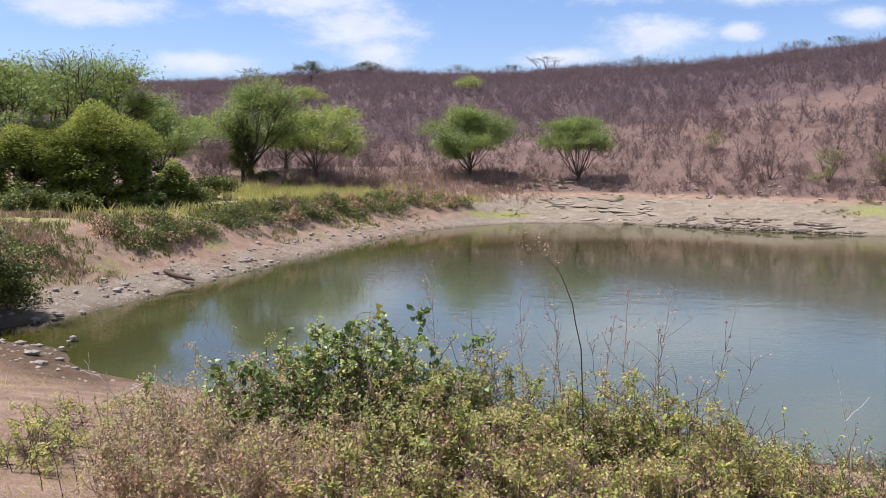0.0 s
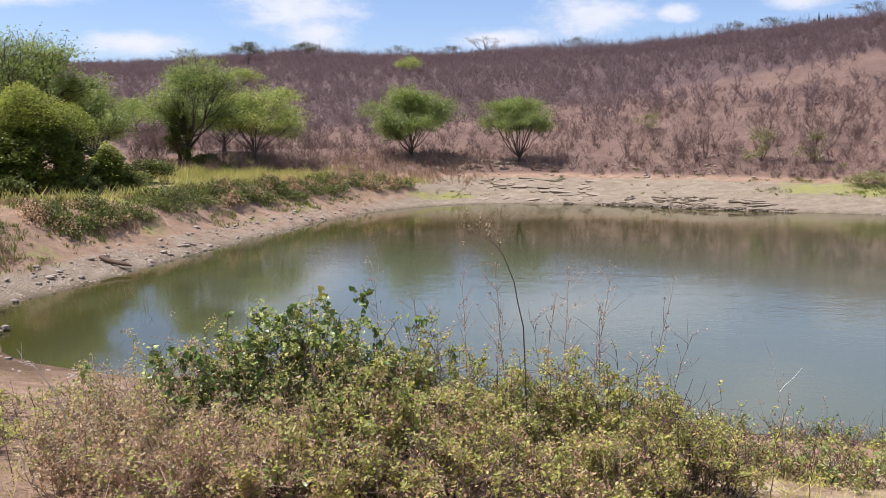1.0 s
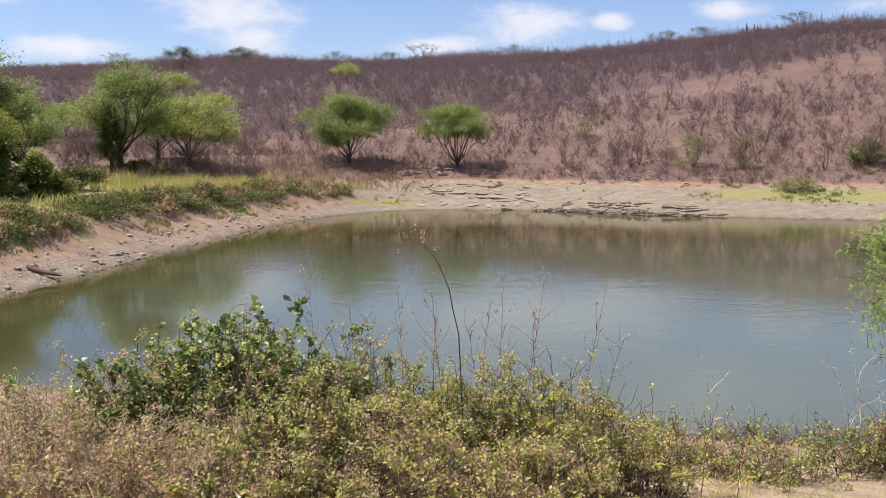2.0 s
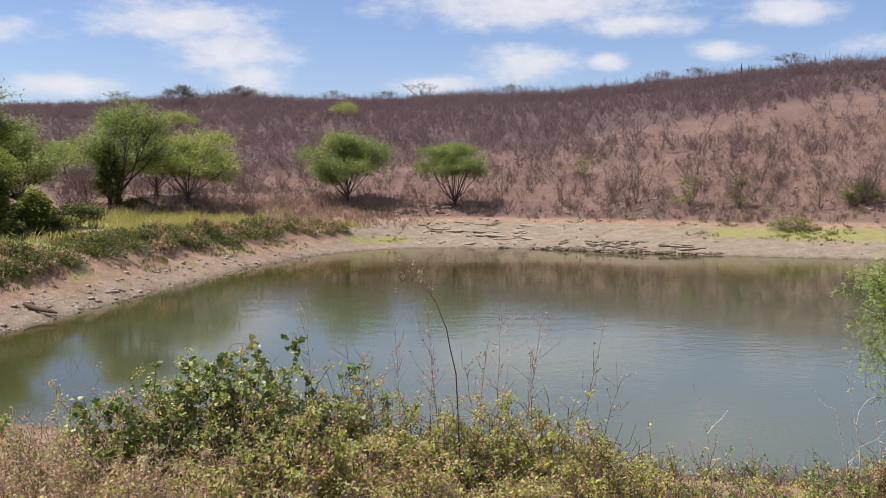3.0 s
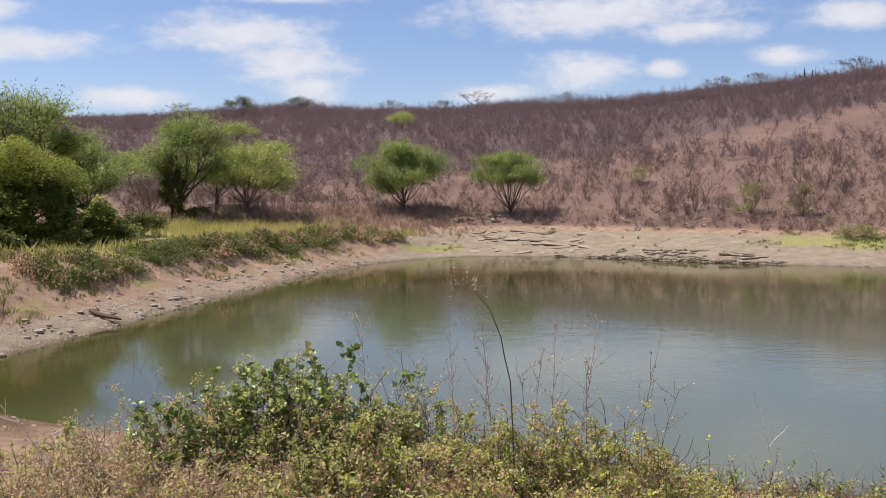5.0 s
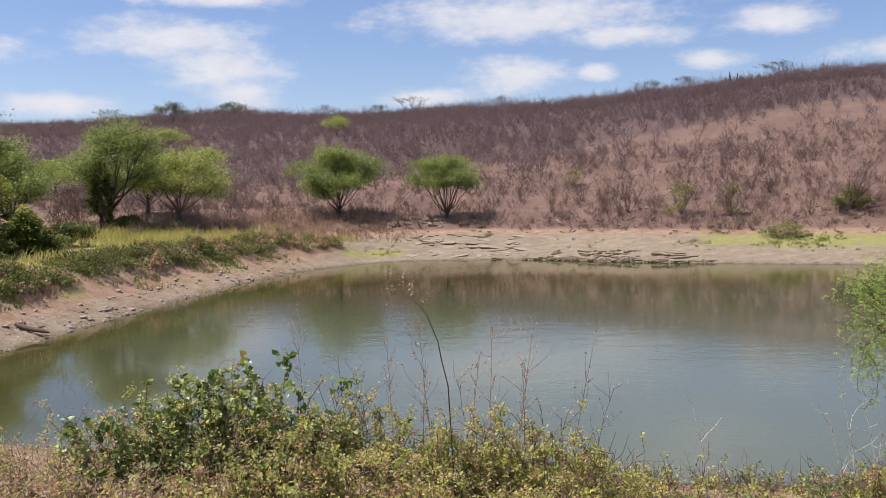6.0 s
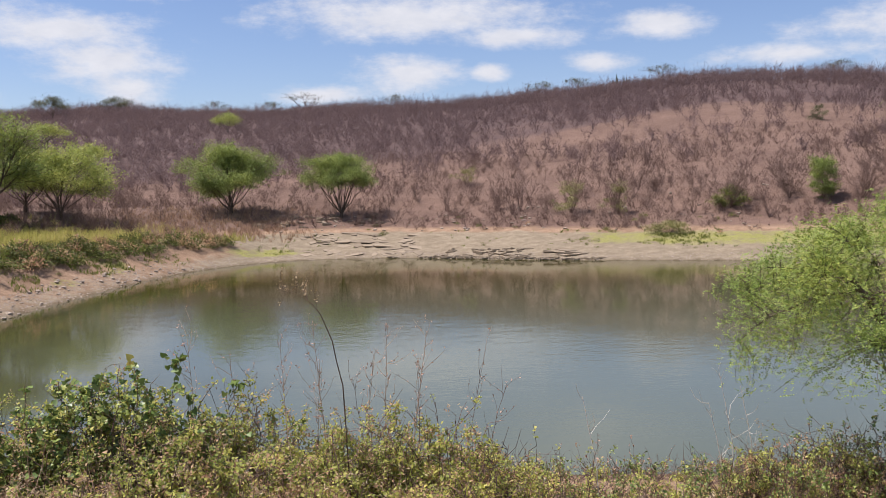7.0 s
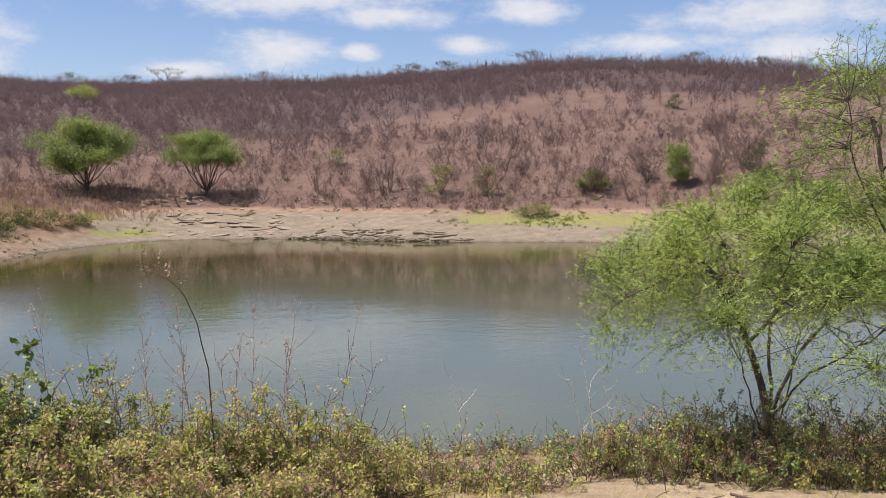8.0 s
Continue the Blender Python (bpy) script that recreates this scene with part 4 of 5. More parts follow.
def rusty(x, y):
    d, a = from_shore(x, y), np.degrees(np.arctan2(x, y))
    return step(5.5, 8, d) * step(24, 15, d) * step(-9, -5, a) * step(6, 0.5, a) * step(0.15, 0.5, rough_at(x, y, 3)) * step(56, 62, y)


def bank_face(x, y):
    d = from_shore(x, y)
    near, left, far = sides(x, y)
    return (left > 0.3) * step(1.2, 2.6, d) * step(9.5, 6, d) * step(0.35, 0.65, rough_at(x, y, 1.9)) * step(66, 60, y)


def bank_dry(x, y):
    d = from_shore(x, y)
    near, left, far = sides(x, y)
    return (left > 0.3) * step(2.2, 3.4, d) * step(24, 12, d) * (0.08 + 0.92 * step(46, 36, y)) * step(0.25, 0.6, rough_at(x + 40, y, 2.0))


def far_green(x, y):
    d, a = from_shore(x, y), np.degrees(np.arctan2(x, y))
    near, left, far = sides(x, y)
    return far * step(1.5, 3, d) * step(10.5, 7, d) * (step(19, 23, a) * 0.8 * step(3.5, 6, d) + 0.05 + step(5, 2, a) * step(5, 3, d) * 0.4) * step(0.3, 0.6, rough_at(x, y, 2.6))


def dam_straw(x, y):
    d = from_shore(x, y)
    near, left, far = sides(x, y)
    return near * step(1.0, 2.5, d) * (0.25 + 0.75 * step(0.35, 0.65, rough_at(x, y, 1.4))) * (0.25 + 0.75 * step(-3, 3, x))


rng = np.random.default_rng(31)
build_grass("bank_grass", "tall yellow-green grass along the bank track", GRASS_YELLOW, rng, 17000, (-34, 2, 34, 92), left_top, 0.8, 0.017)
build_grass("bank_grass", "low green grass on the bank", GRASS_GREEN, rng, 11000, (-26, 0, 24, 66), bank_face, 0.34, 0.016)
build_grass("bank_grass", "dry brownish grass and weeds on the bank", GRASS_RUST, rng, 22000, (-36, 0, 22, 66), bank_dry, 0.36, 0.018)
build_grass("rusty_grass", "dry reddish grass at the pond's far corner", GRASS_RUST, rng, 7000, (-14, 10, 62, 96), rusty, 0.55, 0.014)
build_grass("shore_grass", "short green grass along the far shore", GRASS_GREEN, rng, 14000, (-2, 46, 48, 80), far_green, 0.24, 0.018)
build_grass("dam_grass", "short dry straw-coloured grass on the dam", GRASS_YELLOW, rng, 14000, (-14, 20, 3.5, 19), dam_straw, 0.13, 0.0035, 0.7, 9)

# leafy weeds in a dark band along the left bank
WEEDS = []
for k in range(6):
    leaf_bag, stem_bag = Bag(), Bag()
    n = 250
    v = rng.normal(0, 1, (n, 3))
    v /= np.linalg.norm(v, axis=1, keepdims=True)
    v[:, 2] = np.abs(v[:, 2])
    scatter(leaf_bag, LEAF_CHIP, v * rng.uniform(0.45, 1.0, (n, 1)) * (0.7, 0.7, 0.55), rng.uniform(0.07, 0.14, n), rng, 0.9)
    for _ in range(10):
        a = rng.uniform(0, 6.28)
        tube(stem_bag, bend((0, 0, -0.05), (0.6 * math.cos(a), 0.6 * math.sin(a), rng.uniform(0.3, 0.65)), rng, 0.12, 3), np.linspace(0.012, 0.004, 3), 3)
    WEEDS.append(([leaf_bag.mesh("foliage", m) for m in (LEAF_DARK, GRASS_GREEN, LEAF_DRY)], stem_bag.mesh("stem_tangle", STEM_DARK)))


def weed(x, y, size, dark=True):
    dry = rng.random() < (0.2 if y > 34 else 0.45)
    leaf_meshes, stem_mesh = WEEDS[rng.integers(6)]
    root = thing("weed_clump", x, y, 0, "withered brown weed clump on the bank" if dry else "dark leafy weed clump on the bank" if dark else "fresh green leafy weed on the bank", "weed", "weeds along the bank")
    root.matrix_world = pose(x, y, land1(x, y) - 0.03, 0, 0, rng.uniform(0, 360)) @ Matrix.Diagonal((size, size, size * rng.uniform(0.5, 1.4), 1))
    for pname, me in (("foliage", leaf_meshes[2 if dry else 0 if dark else 1]), ("stem_tangle", stem_mesh)):
        piece = tagged(new(pname, me), kind="stuff")
        piece.parent = root


count = 0
while count < 225:
    y = rng.uniform(26, 70)
    x = rng.uniform(-24, 0)
    d = float(from_shore(x, y)[0])
    near, left, far = (float(v) for v in sides(np.array(x), np.array(y)))
    middle = 4.2 if y > 34 else 4.8
    if left < 0.5 or abs(d - middle) > (0.95 if y > 34 else 2.6) or (y < 36 and rng.random() > 0.45):
        continue
    weed(x, y, rng.uniform(0.8, 1.35) * (1.0 if y > 34 else 0.6), rng.random() < 0.8)
    count += 1
for _ in range(52):
    y = rng.uniform(24, 62)
    x = rng.uniform(-26, 0)
    d = float(from_shore(x, y)[0])
    if 1.3 < d < 14:
        weed(x, y, rng.uniform(0.25, 0.6), rng.random() < 0.5)
for _ in range(26):
    a, d0 = rng.uniform(8, 34), rng.uniform(7, 15)
    x, y = at_azimuth(a, 60)
    for _ in range(30):
        d = float(from_shore(x, y)[0])
        x, y = x * (1 + (d0 - d) * 0.008), y * (1 + (d0 - d) * 0.008)
    weed(x, y, rng.uniform(0.2, 0.75), rng.random() < 0.4)


# ---- stones ----
def stone_mesh(rng, flat=0.6, name="shore_stone", material=STONE):
    bm = bmesh.new()
    bmesh.ops.create_icosphere(bm, subdivisions=1, radius=0.5)
    for v in bm.verts:
        v.co *= rng.uniform(0.7, 1.15)
        v.co.z *= flat
    me = bpy.data.meshes.new(name)
    bm.to_mesh(me)
    bm.free()
    me.materials.append(material)
    return me


def slab_mesh(rng):
    """A flat layer of rock with a broken outline, undercut all round."""
    n = 8
    a = (np.arange(n) + rng.uniform(-0.35, 0.35, n)) * 2 * math.pi / n
    r = rng.uniform(0.6, 1.15, n)
    bm = bmesh.new()
    rings = []
    for z, s in ((-0.5, 0.72), (0.25, 1.0), (0.5, 0.97)):
        rings.append([bm.verts.new((0.5 * s * rr * math.cos(t), 0.5 * s * rr * math.sin(t), z + rng.normal(0, 0.08))) for t, rr in zip(a, r)])
    for lo, hi in zip(rings, rings[1:]):
        for i in range(n):
            bm.faces.new((lo[i], lo[(i + 1) % n], hi[(i + 1) % n], hi[i]))
    bm.faces.new(rings[-1])
    bm.faces.new(rings[0][::-1])
    me = bpy.data.meshes.new("rock_slab")
    bm.to_mesh(me)
    bm.free()
    me.materials.append(SLATE)
    return me


rng = np.random.default_rng(41)
SLABS = [slab_mesh(rng) for _ in range(7)]


def slab(a, d0, length, depth, thick, tilt, turn):
    """A slab at azimuth a, d0 metres up from the far waterline."""
    x, y = at_azimuth(a, 62)
    for _ in range(40):
        d = float(from_shore(x, y)[0])
        x, y = x * (1 + (d0 - d) * 0.007), y * (1 + (d0 - d) * 0.007)
    ob = new("rock_slab", SLABS[rng.integers(7)])
    ob.matrix_world = pose(x, y, land1(x, y) - thick * 0.3, tilt, rng.normal(0, 4), turn) @ Matrix.Diagonal((length, depth, thick, 1))
    tagged(ob, "flat grey-brown rock slab on the shore", "rock", "rock slabs on the shore")


# low tilted ledges at the waterline, in short stepped rows
for _ in range(60):
    a, up = rng.uniform(9.5, 23.2), rng.uniform(0.12, 0.5)
    for k in range(rng.integers(1, 4)):
        slab(a + 0.3 * k, up + 0.22 * k, rng.uniform(0.3, 0.95), rng.uniform(0.4, 0.9), rng.uniform(0.14, 0.3), rng.uniform(-16, 2), rng.uniform(-45, 15))
for _ in range(46):
    a, up = rng.uniform(13.0, 18.8), rng.uniform(0.5, 3.2)
    slab(a, up, rng.uniform(0.35, 1.1), rng.uniform(0.4, 0.9), rng.uniform(0.14, 0.3), rng.uniform(-18, 2), rng.uniform(-50, 5))
for _ in range(8):
    slab(rng.uniform(18.5, 22.5), rng.uniform(1.4, 3.0), rng.uniform(1.2, 2.6), rng.uniform(0.9, 1.4), rng.uniform(0.14, 0.24), rng.uniform(-4, 5), rng.uniform(-16, 0))
for _ in range(60):
    slab(rng.uniform(4.0, 11.5), rng.uniform(0.8, 9.0), rng.uniform(0.4, 2.4), rng.uniform(0.8, 1.6), rng.uniform(0.10, 0.2), rng.uniform(4, 11), rng.uniform(-18, 8))
for _ in range(44):
    slab(rng.uniform(0.6, 9.5), rng.uniform(11.0, 16.0), rng.uniform(0.4, 1.5), rng.uniform(0.6, 1.2), rng.uniform(0.25, 0.6), rng.uniform(-25, 8), rng.uniform(-60, 60))
STONES = [stone_mesh(rng) for _ in range(6)]
count = 0
while count < 300:
    if count < 200:
        y = rng.uniform(19, 62)
        x = rng.uniform(-17, 0)
        lo, hi, size = 0.0, 2.2, rng.uniform(0.1, 0.38)
    else:
        a, r = rng.uniform(2, 34), rng.uniform(60, 84)
        x, y = at_azimuth(a, r)
        lo, hi, size = 9.0, 22.0, rng.uniform(0.15, 0.5)
    d = float(from_shore(x, y)[0])
    if not lo < d < hi:
        continue
    ob = new("shore_stone", STONES[rng.integers(6)])
    ob.matrix_world = pose(x, y, land1(x, y) + size * 0.1, 0, 0, rng.uniform(0, 360)) @ Matrix.Diagonal((size, size * rng.uniform(0.6, 1), size * 0.8, 1))
    tagged(ob, "pale grey-brown stone on bare soil", "stone", "stones round the pond")
    count += 1
for x, y, s in ((-11.0, 23.2, 0.34), (-10.9, 22.7, 0.22), (-10.7, 21.9, 0.26)):
    ob = new("shore_stone", STONES[1])
    ob.matrix_world = pose(x, y, 0.1, 0, 0, x * 90) @ Matrix.Diagonal((s, s * 0.8, s, 1))
    tagged(ob, "dark stone at the water's edge of the inlet", "stone", "stones round the pond")
bag = Bag()
form = ([(0.5, 0, 0), (0, 0.45, 0), (-0.5, 0, 0), (0, -0.45, 0), (0.05, 0, 0.35)], [(0, 1, 4), (1, 2, 4), (2, 3, 4), (3, 0, 4)])
px, py = rng.uniform(-20, 40, 110000), rng.uniform(14, 76, 110000)
pd = from_shore(px, py)
keep = (pd > 0.02) & (pd < 1.9) & (rng.random(110000) < 0.9) & ((px < 2) | (py > 50)) & ((py > 27) | (rng.random(110000) < 0.25))
px, py = px[keep], py[keep]
scatter(bag, form, np.stack([px, py, land(px, py) - 0.01], -1), rng.uniform(0.05, 0.19, len(px)), rng, 0.3)
tagged(part("shore_pebbles", bag, STONE), "grey and tan pebbles along the waterline", "pebbles", kind="stuff")

# driftwood lying across the left bank
bag = Bag()
tube(bag, [(-0.75, 0.1, 0.32), (-0.3, 0.02, 0.2), (0.1, 0.05, 0.12), (0.55, -0.05, 0.1), (0.8, -0.02, 0.04)], [0.07, 0.1, 0.09, 0.08, 0.03], 7)
tube(bag, [(-0.3, 0.02, 0.2), (-0.5, 0.2, 0.34), (-0.62, 0.28, 0.5)], [0.05, 0.035, 0.012], 5)
tube(bag, [(0.1, 0.05, 0.12), (0.25, 0.25, 0.2), (0.3, 0.4, 0.22)], [0.04, 0.03, 0.01], 5)
log = part("driftwood_log", bag, STEM_DARK)
log.location, log.rotation_euler = (-11.75, 33.9, land1(-11.75, 33.9)), (0, 0, radians(-20))
tagged(log, "dark weathered driftwood branch on the stony bank", "log")

# dry reeds standing in the shallows
for x, y, n in ((-8.7, 26.9, 7), (-9.4, 28.6, 5), (-7.6, 24.6, 5)):
    bag = Bag()
    for _ in range(n):
        foot = np.array([rng.normal(0, 0.25), rng.normal(0, 0.2), -0.3])
        tube(bag, bend(foot, foot + (rng.normal(0, 0.35), rng.normal(0, 0.2), rng.uniform(0.45, 0.75)), rng, 0.2, 4), np.linspace(0.009, 0.003, 4), 3)
    ob = part("reed_tuft", bag, TWIG_STRAW)
    ob.location = (x, y, 0)
    tagged(ob, "dry yellowish reeds standing in shallow water", "reeds", "reeds in the shallows")


# ---- the dam in front: thicket, weeds and tree ----
def thicket(name, a, r, wide, deep, h, label, rng, leaves, stems=46, twigs=7, wood=None, reach=1.0):
    """A tangled bush: many thin stems with side twigs, and leaves of several kinds on them. leaves: (part, form, size, number, material, lowest, lean)."""
    x, y = at_azimuth(a, r)
    z = land1(x, y)
    root = thing(name, x, y, z - 0.03, label, "bush", "thicket on the dam")
    root.rotation_euler = (0, 0, radians(-a))
    bag, spots = Bag(), []
    for _ in range(stems):
        u = rng.uniform(-1, 1)
        v = rng.uniform(-1, 1)
        foot = np.array([u * wide * 0.7, v * deep * 0.7, 0])
        top = h * math.sqrt(max(0.12, 1 - u * u * 0.6)) * rng.uniform(0.5, 1.0) ** 0.7 * reach
        tip = np.array([foot[0] + rng.normal(0, 0.22) + 0.25 * u * wide, foot[1] + rng.normal(0, 0.18), top])
        line = bend(foot, tip, rng, 0.2, 7)
        tube(bag, line, np.linspace(0.006, 0.0022, 7), 3)
        spots.append(line)
        for _ in range(twigs):
            s = along(line, rng.uniform(0.25, 1))
            e = s + rng.normal(0, 0.13, 3) + (0, 0, 0.07)
            e[2] = max(e[2], 0.02)
            tw = bend(s, e, rng, 0.25, 3)
            tube(bag, tw, np.linspace(0.0038, 0.0016, 3), 3)
            spots.append(tw)
    part("stem_tangle", bag, wood, root)
    for pname, form, size, number, material, lowest, lean in leaves:
        green = Bag()
        pts = []
        while len(pts) < number:
            l = spots[rng.integers(len(spots))]
            t = rng.uniform(0.1, 0.8)
            p = along(l, t)
            tuft = math.sin(9 * p[0] + 5 * p[2] + a) * math.sin(8 * p[2] - 4 * p[0] + 2 * r) * math.sin(7 * p[1] + 6 * p[2] + 1.7)
            if p[2] > lowest * h * rng.uniform(0.5, 1.2) and rng.random() < 0.36 + 1.9 * tuft:
                pts += [along(l, min(1.0, t + rng.uniform(0, 0.3))) + rng.normal(0, 0.022, 3) for _ in range(9)]
        pts = pts[:number]
        scatter(green, form, pts, rng.uniform(0.6, 1.25, number) * size, rng, lean)
        part(pname, green, material, root)
    return root


SMALL_GREEN = leaf_material("leaf_small_green", [(0.0, (0.11, 0.155, 0.038)), (0.5, (0.38, 0.405, 0.10)), (1.0, (0.74, 0.62, 0.20))], 1.5, 0.45, 0.55, 0.45, 1.3)
FEATHERY = leaf_material("leaf_feathery_dry", [(0.0, (0.25, 0.22, 0.12)), (0.5, (0.46, 0.37, 0.23)), (1.0, (0.70, 0.57, 0.38))], 2.4, 0.42, 0.85)
rng = np.random.default_rng(51)
B, G, Y, D, F = LEAF_BROAD, SMALL_GREEN, LEAF_YELLOW, LEAF_DRY, FEATHERY


def mixture(broad, green, yellow, dry, feathery):
    out = []
    if broad:
        out.append(("broad_foliage", LEAF_HEART, 0.048, int(broad * 2.0), B, 0.5, 0.8))
    if green:
        out.append(("green_foliage", LEAF_CHIP, 0.034, int(green * 1.65), G, 0.12, 0.85))
    if yellow:
        out.append(("yellow_foliage", LEAF_CHIP, 0.034, int(yellow * 1.2), Y, 0.35, 0.85))
    if dry:
        out.append(("dry_foliage", LEAF_CURL, 0.034, int(dry * 2.8), D, 0.03, 0.9))
    if feathery:
        out.append(("feathery_foliage", LEAF_CURL, 0.027, int(feathery * 2.4), F, 0.03, 0.9))
    return out


VINY = "tangled bush with dark green heart-shaped vine leaves"
YELL = "tangled bush of small yellow-green leaves and dry twigs"
DRYB = "dry brownish bush of fine twigs and withered leaves"
THICKET = [
    # azimuth, distance, half width, half depth, height, label, leaf numbers
    (-20.6, 8, 0.55, 0.45, 1.11, DRYB, (0, 1008, 175, 715, 1820)),
    (-17, 7.8, 0.63, 0.45, 1.22, DRYB, (52, 1209, 234, 715, 1560)), (-13.6, 7.7, 0.525, 0.45, 1.31, VINY, (620, 2100, 260, 700, 650)),
    (-10.2, 7.5, 0.5775, 0.5, 1.68, VINY, (1100, 2800, 320, 700, 325)), (-7, 7.5, 0.525, 0.5, 1.59, VINY, (1000, 3000, 400, 700, 260)),
    (-4.2, 7.4, 0.4725, 0.45, 1.45, VINY, (700, 3000, 500, 700, 260)), (-1, 7.4, 0.525, 0.45, 1.50, YELL, (160, 3569, 912, 729, 379)),
    (2.4, 7.4, 0.525, 0.45, 1.31, YELL, (52, 3569, 1016, 874, 456)), (6, 7.4, 0.525, 0.45, 1.25, YELL, (0, 3569, 1116, 874, 531)),
    (9.6, 7.4, 0.525, 0.45, 1.31, YELL, (0, 3569, 1320, 874, 456)), (13, 7.5, 0.525, 0.45, 1.34, YELL, (0, 3569, 1421, 874, 456)),
    (16.2, 7.7, 0.4725, 0.45, 1.03, YELL, (0, 2856, 1016, 729, 456)), (18.6, 8, 0.3675, 0.4, 0.66, YELL, (0, 1784, 504, 582, 304)),
    (-16.5, 5.95, 0.5, 0.35, 0.55, DRYB, (0, 500, 150, 900, 1100)), (-13.0, 5.9, 0.6, 0.35, 0.6, DRYB, (0, 700, 250, 900, 700)),
    (-7.5, 5.85, 0.6, 0.35, 0.6, YELL, (20, 1150, 465, 675, 360)), (-2.0, 5.8, 0.6, 0.35, 0.55, YELL, (0, 1150, 465, 675, 360)),
    (3.5, 5.8, 0.6, 0.35, 0.5, YELL, (0, 1150, 542, 675, 360)), (9.0, 5.85, 0.6, 0.35, 0.5, YELL, (0, 1150, 542, 675, 360)),
    (-20.6, 6.9, 0.5, 0.45, 0.78, DRYB, (0, 604, 117, 1001, 1950)), (-17, 6.7, 0.63, 0.45, 0.86, DRYB, (0, 706, 175, 1001, 1950)),
    (-11.5, 6.6, 0.63, 0.45, 0.94, DRYB, (0, 1008, 351, 1144, 1300)), (-6.2, 6.5, 0.5775, 0.45, 1.11, YELL, (71, 3214, 708, 1020, 608)),
    (-1.2, 6.4, 0.5775, 0.45, 1.00, YELL, (0, 3214, 708, 1020, 760)), (4, 6.4, 0.5775, 0.45, 0.81, DRYB, (0, 1614, 409, 1144, 910)),
    (9, 6.4, 0.5775, 0.45, 0.78, DRYB, (0, 1614, 468, 1144, 910)), (13.6, 6.6, 0.525, 0.45, 0.79, YELL, (0, 2856, 912, 1020, 760))]
for a, r, wide, deep, h, lab, numbers in THICKET:
    thicket("tangled_bush", a, r, wide, deep, h, lab, rng, mixture(*numbers), wood=STEM_DARK if "vine" in lab else TWIG_BROWN if "yellow" in lab else TWIG_STRAW)

for a, r, h in ((-27.0, 9.6, 0.35), (-28.6, 9.2, 0.3), (-25.2, 10.2, 0.28), (-29.5, 8.6, 0.32), (-26.4, 11.5, 0.3)):
    thicket("low_weed", a, r, 0.4, 0.35, h, "low yellow-green weed on bare sandy soil", rng,
            [("yellow_foliage", LEAF_OVAL, 0.05, 240, Y, 0.1, 0.8), ("green_foliage", LEAF_OVAL, 0.045, 160, G, 0.1, 0.8)], 16, 4, TWIG_BROWN)

# weeds along the dam's edge and under the tree
for k, a in enumerate(np.arange(20.0, 54.0, 1.75)):
    r = (9.8 if a < 30 else 10.9) + 0.4 * math.sin(k * 1.9)
    tall = 0.38 + 0.17 * math.sin(k * 2.3) + (0.22 if a > 38 else 0.0) + (0.16 if 30 < a < 38 else 0)
    thicket("low_weed", a, r, 0.4, 0.35, tall, "low green weeds and dry stems on the dam's edge", rng,
            [("green_foliage", LEAF_CHIP, 0.040, 850, LEAF_BROAD if k % 3 == 0 else G, 0.1, 1.0), ("dry_foliage", LEAF_CURL, 0.034, 480, D, 0.05, 1.3)], 20, 5, TWIG_BROWN)


for a, r, h in ((38.6, 11.2, 1.0), (40.6, 11.6, 1.25), (42.2, 11.3, 1.05), (44.2, 11.7, 1.35), (46.4, 11.3, 1.0), (48.8, 11.6, 1.1), (37.0, 11.6, 1.05), (35.0, 11.4, 0.85), (33.0, 11.0, 0.7)):
    thicket("undergrowth_bush", a, r, 0.5, 0.4, h, "dark leafy undergrowth round the tree's foot", rng,
            [("green_foliage", LEAF_CHIP, 0.046, 900, LEAF_BROAD if h > 1.02 else G, 0.1, 0.8), ("dry_foliage", LEAF_CURL, 0.038, 520, D, 0.1, 1.0)], 28, 6, STEM_DARK)
for k, a in enumerate(np.arange(-2.0, 50.0, 2.3)):
    # a second line of weeds down by the water
    x, y = at_azimuth(a, 12)
    for _ in range(40):
        d = float(from_shore(x, y)[0])
        x, y = x * (1 + (d - 1.3) * 0.03), y * (1 + (d - 1.3) * 0.03)
    thicket("low_weed", a, math.hypot(x, y), 0.5, 0.4, (0.2 if 15 < a < 31 else 0.45) + 0.1 * math.sin(k * 2.3), "green weeds on the near waterline", rng,
            [("green_foliage", LEAF_OVAL, 0.055, 380, LEAF_BROAD if k % 2 == 0 else G, 0.15, 1.0), ("dry_foliage", LEAF_CURL, 0.04, 150, D, 0.1, 1.3)], 24, 5, TWIG_BROWN)


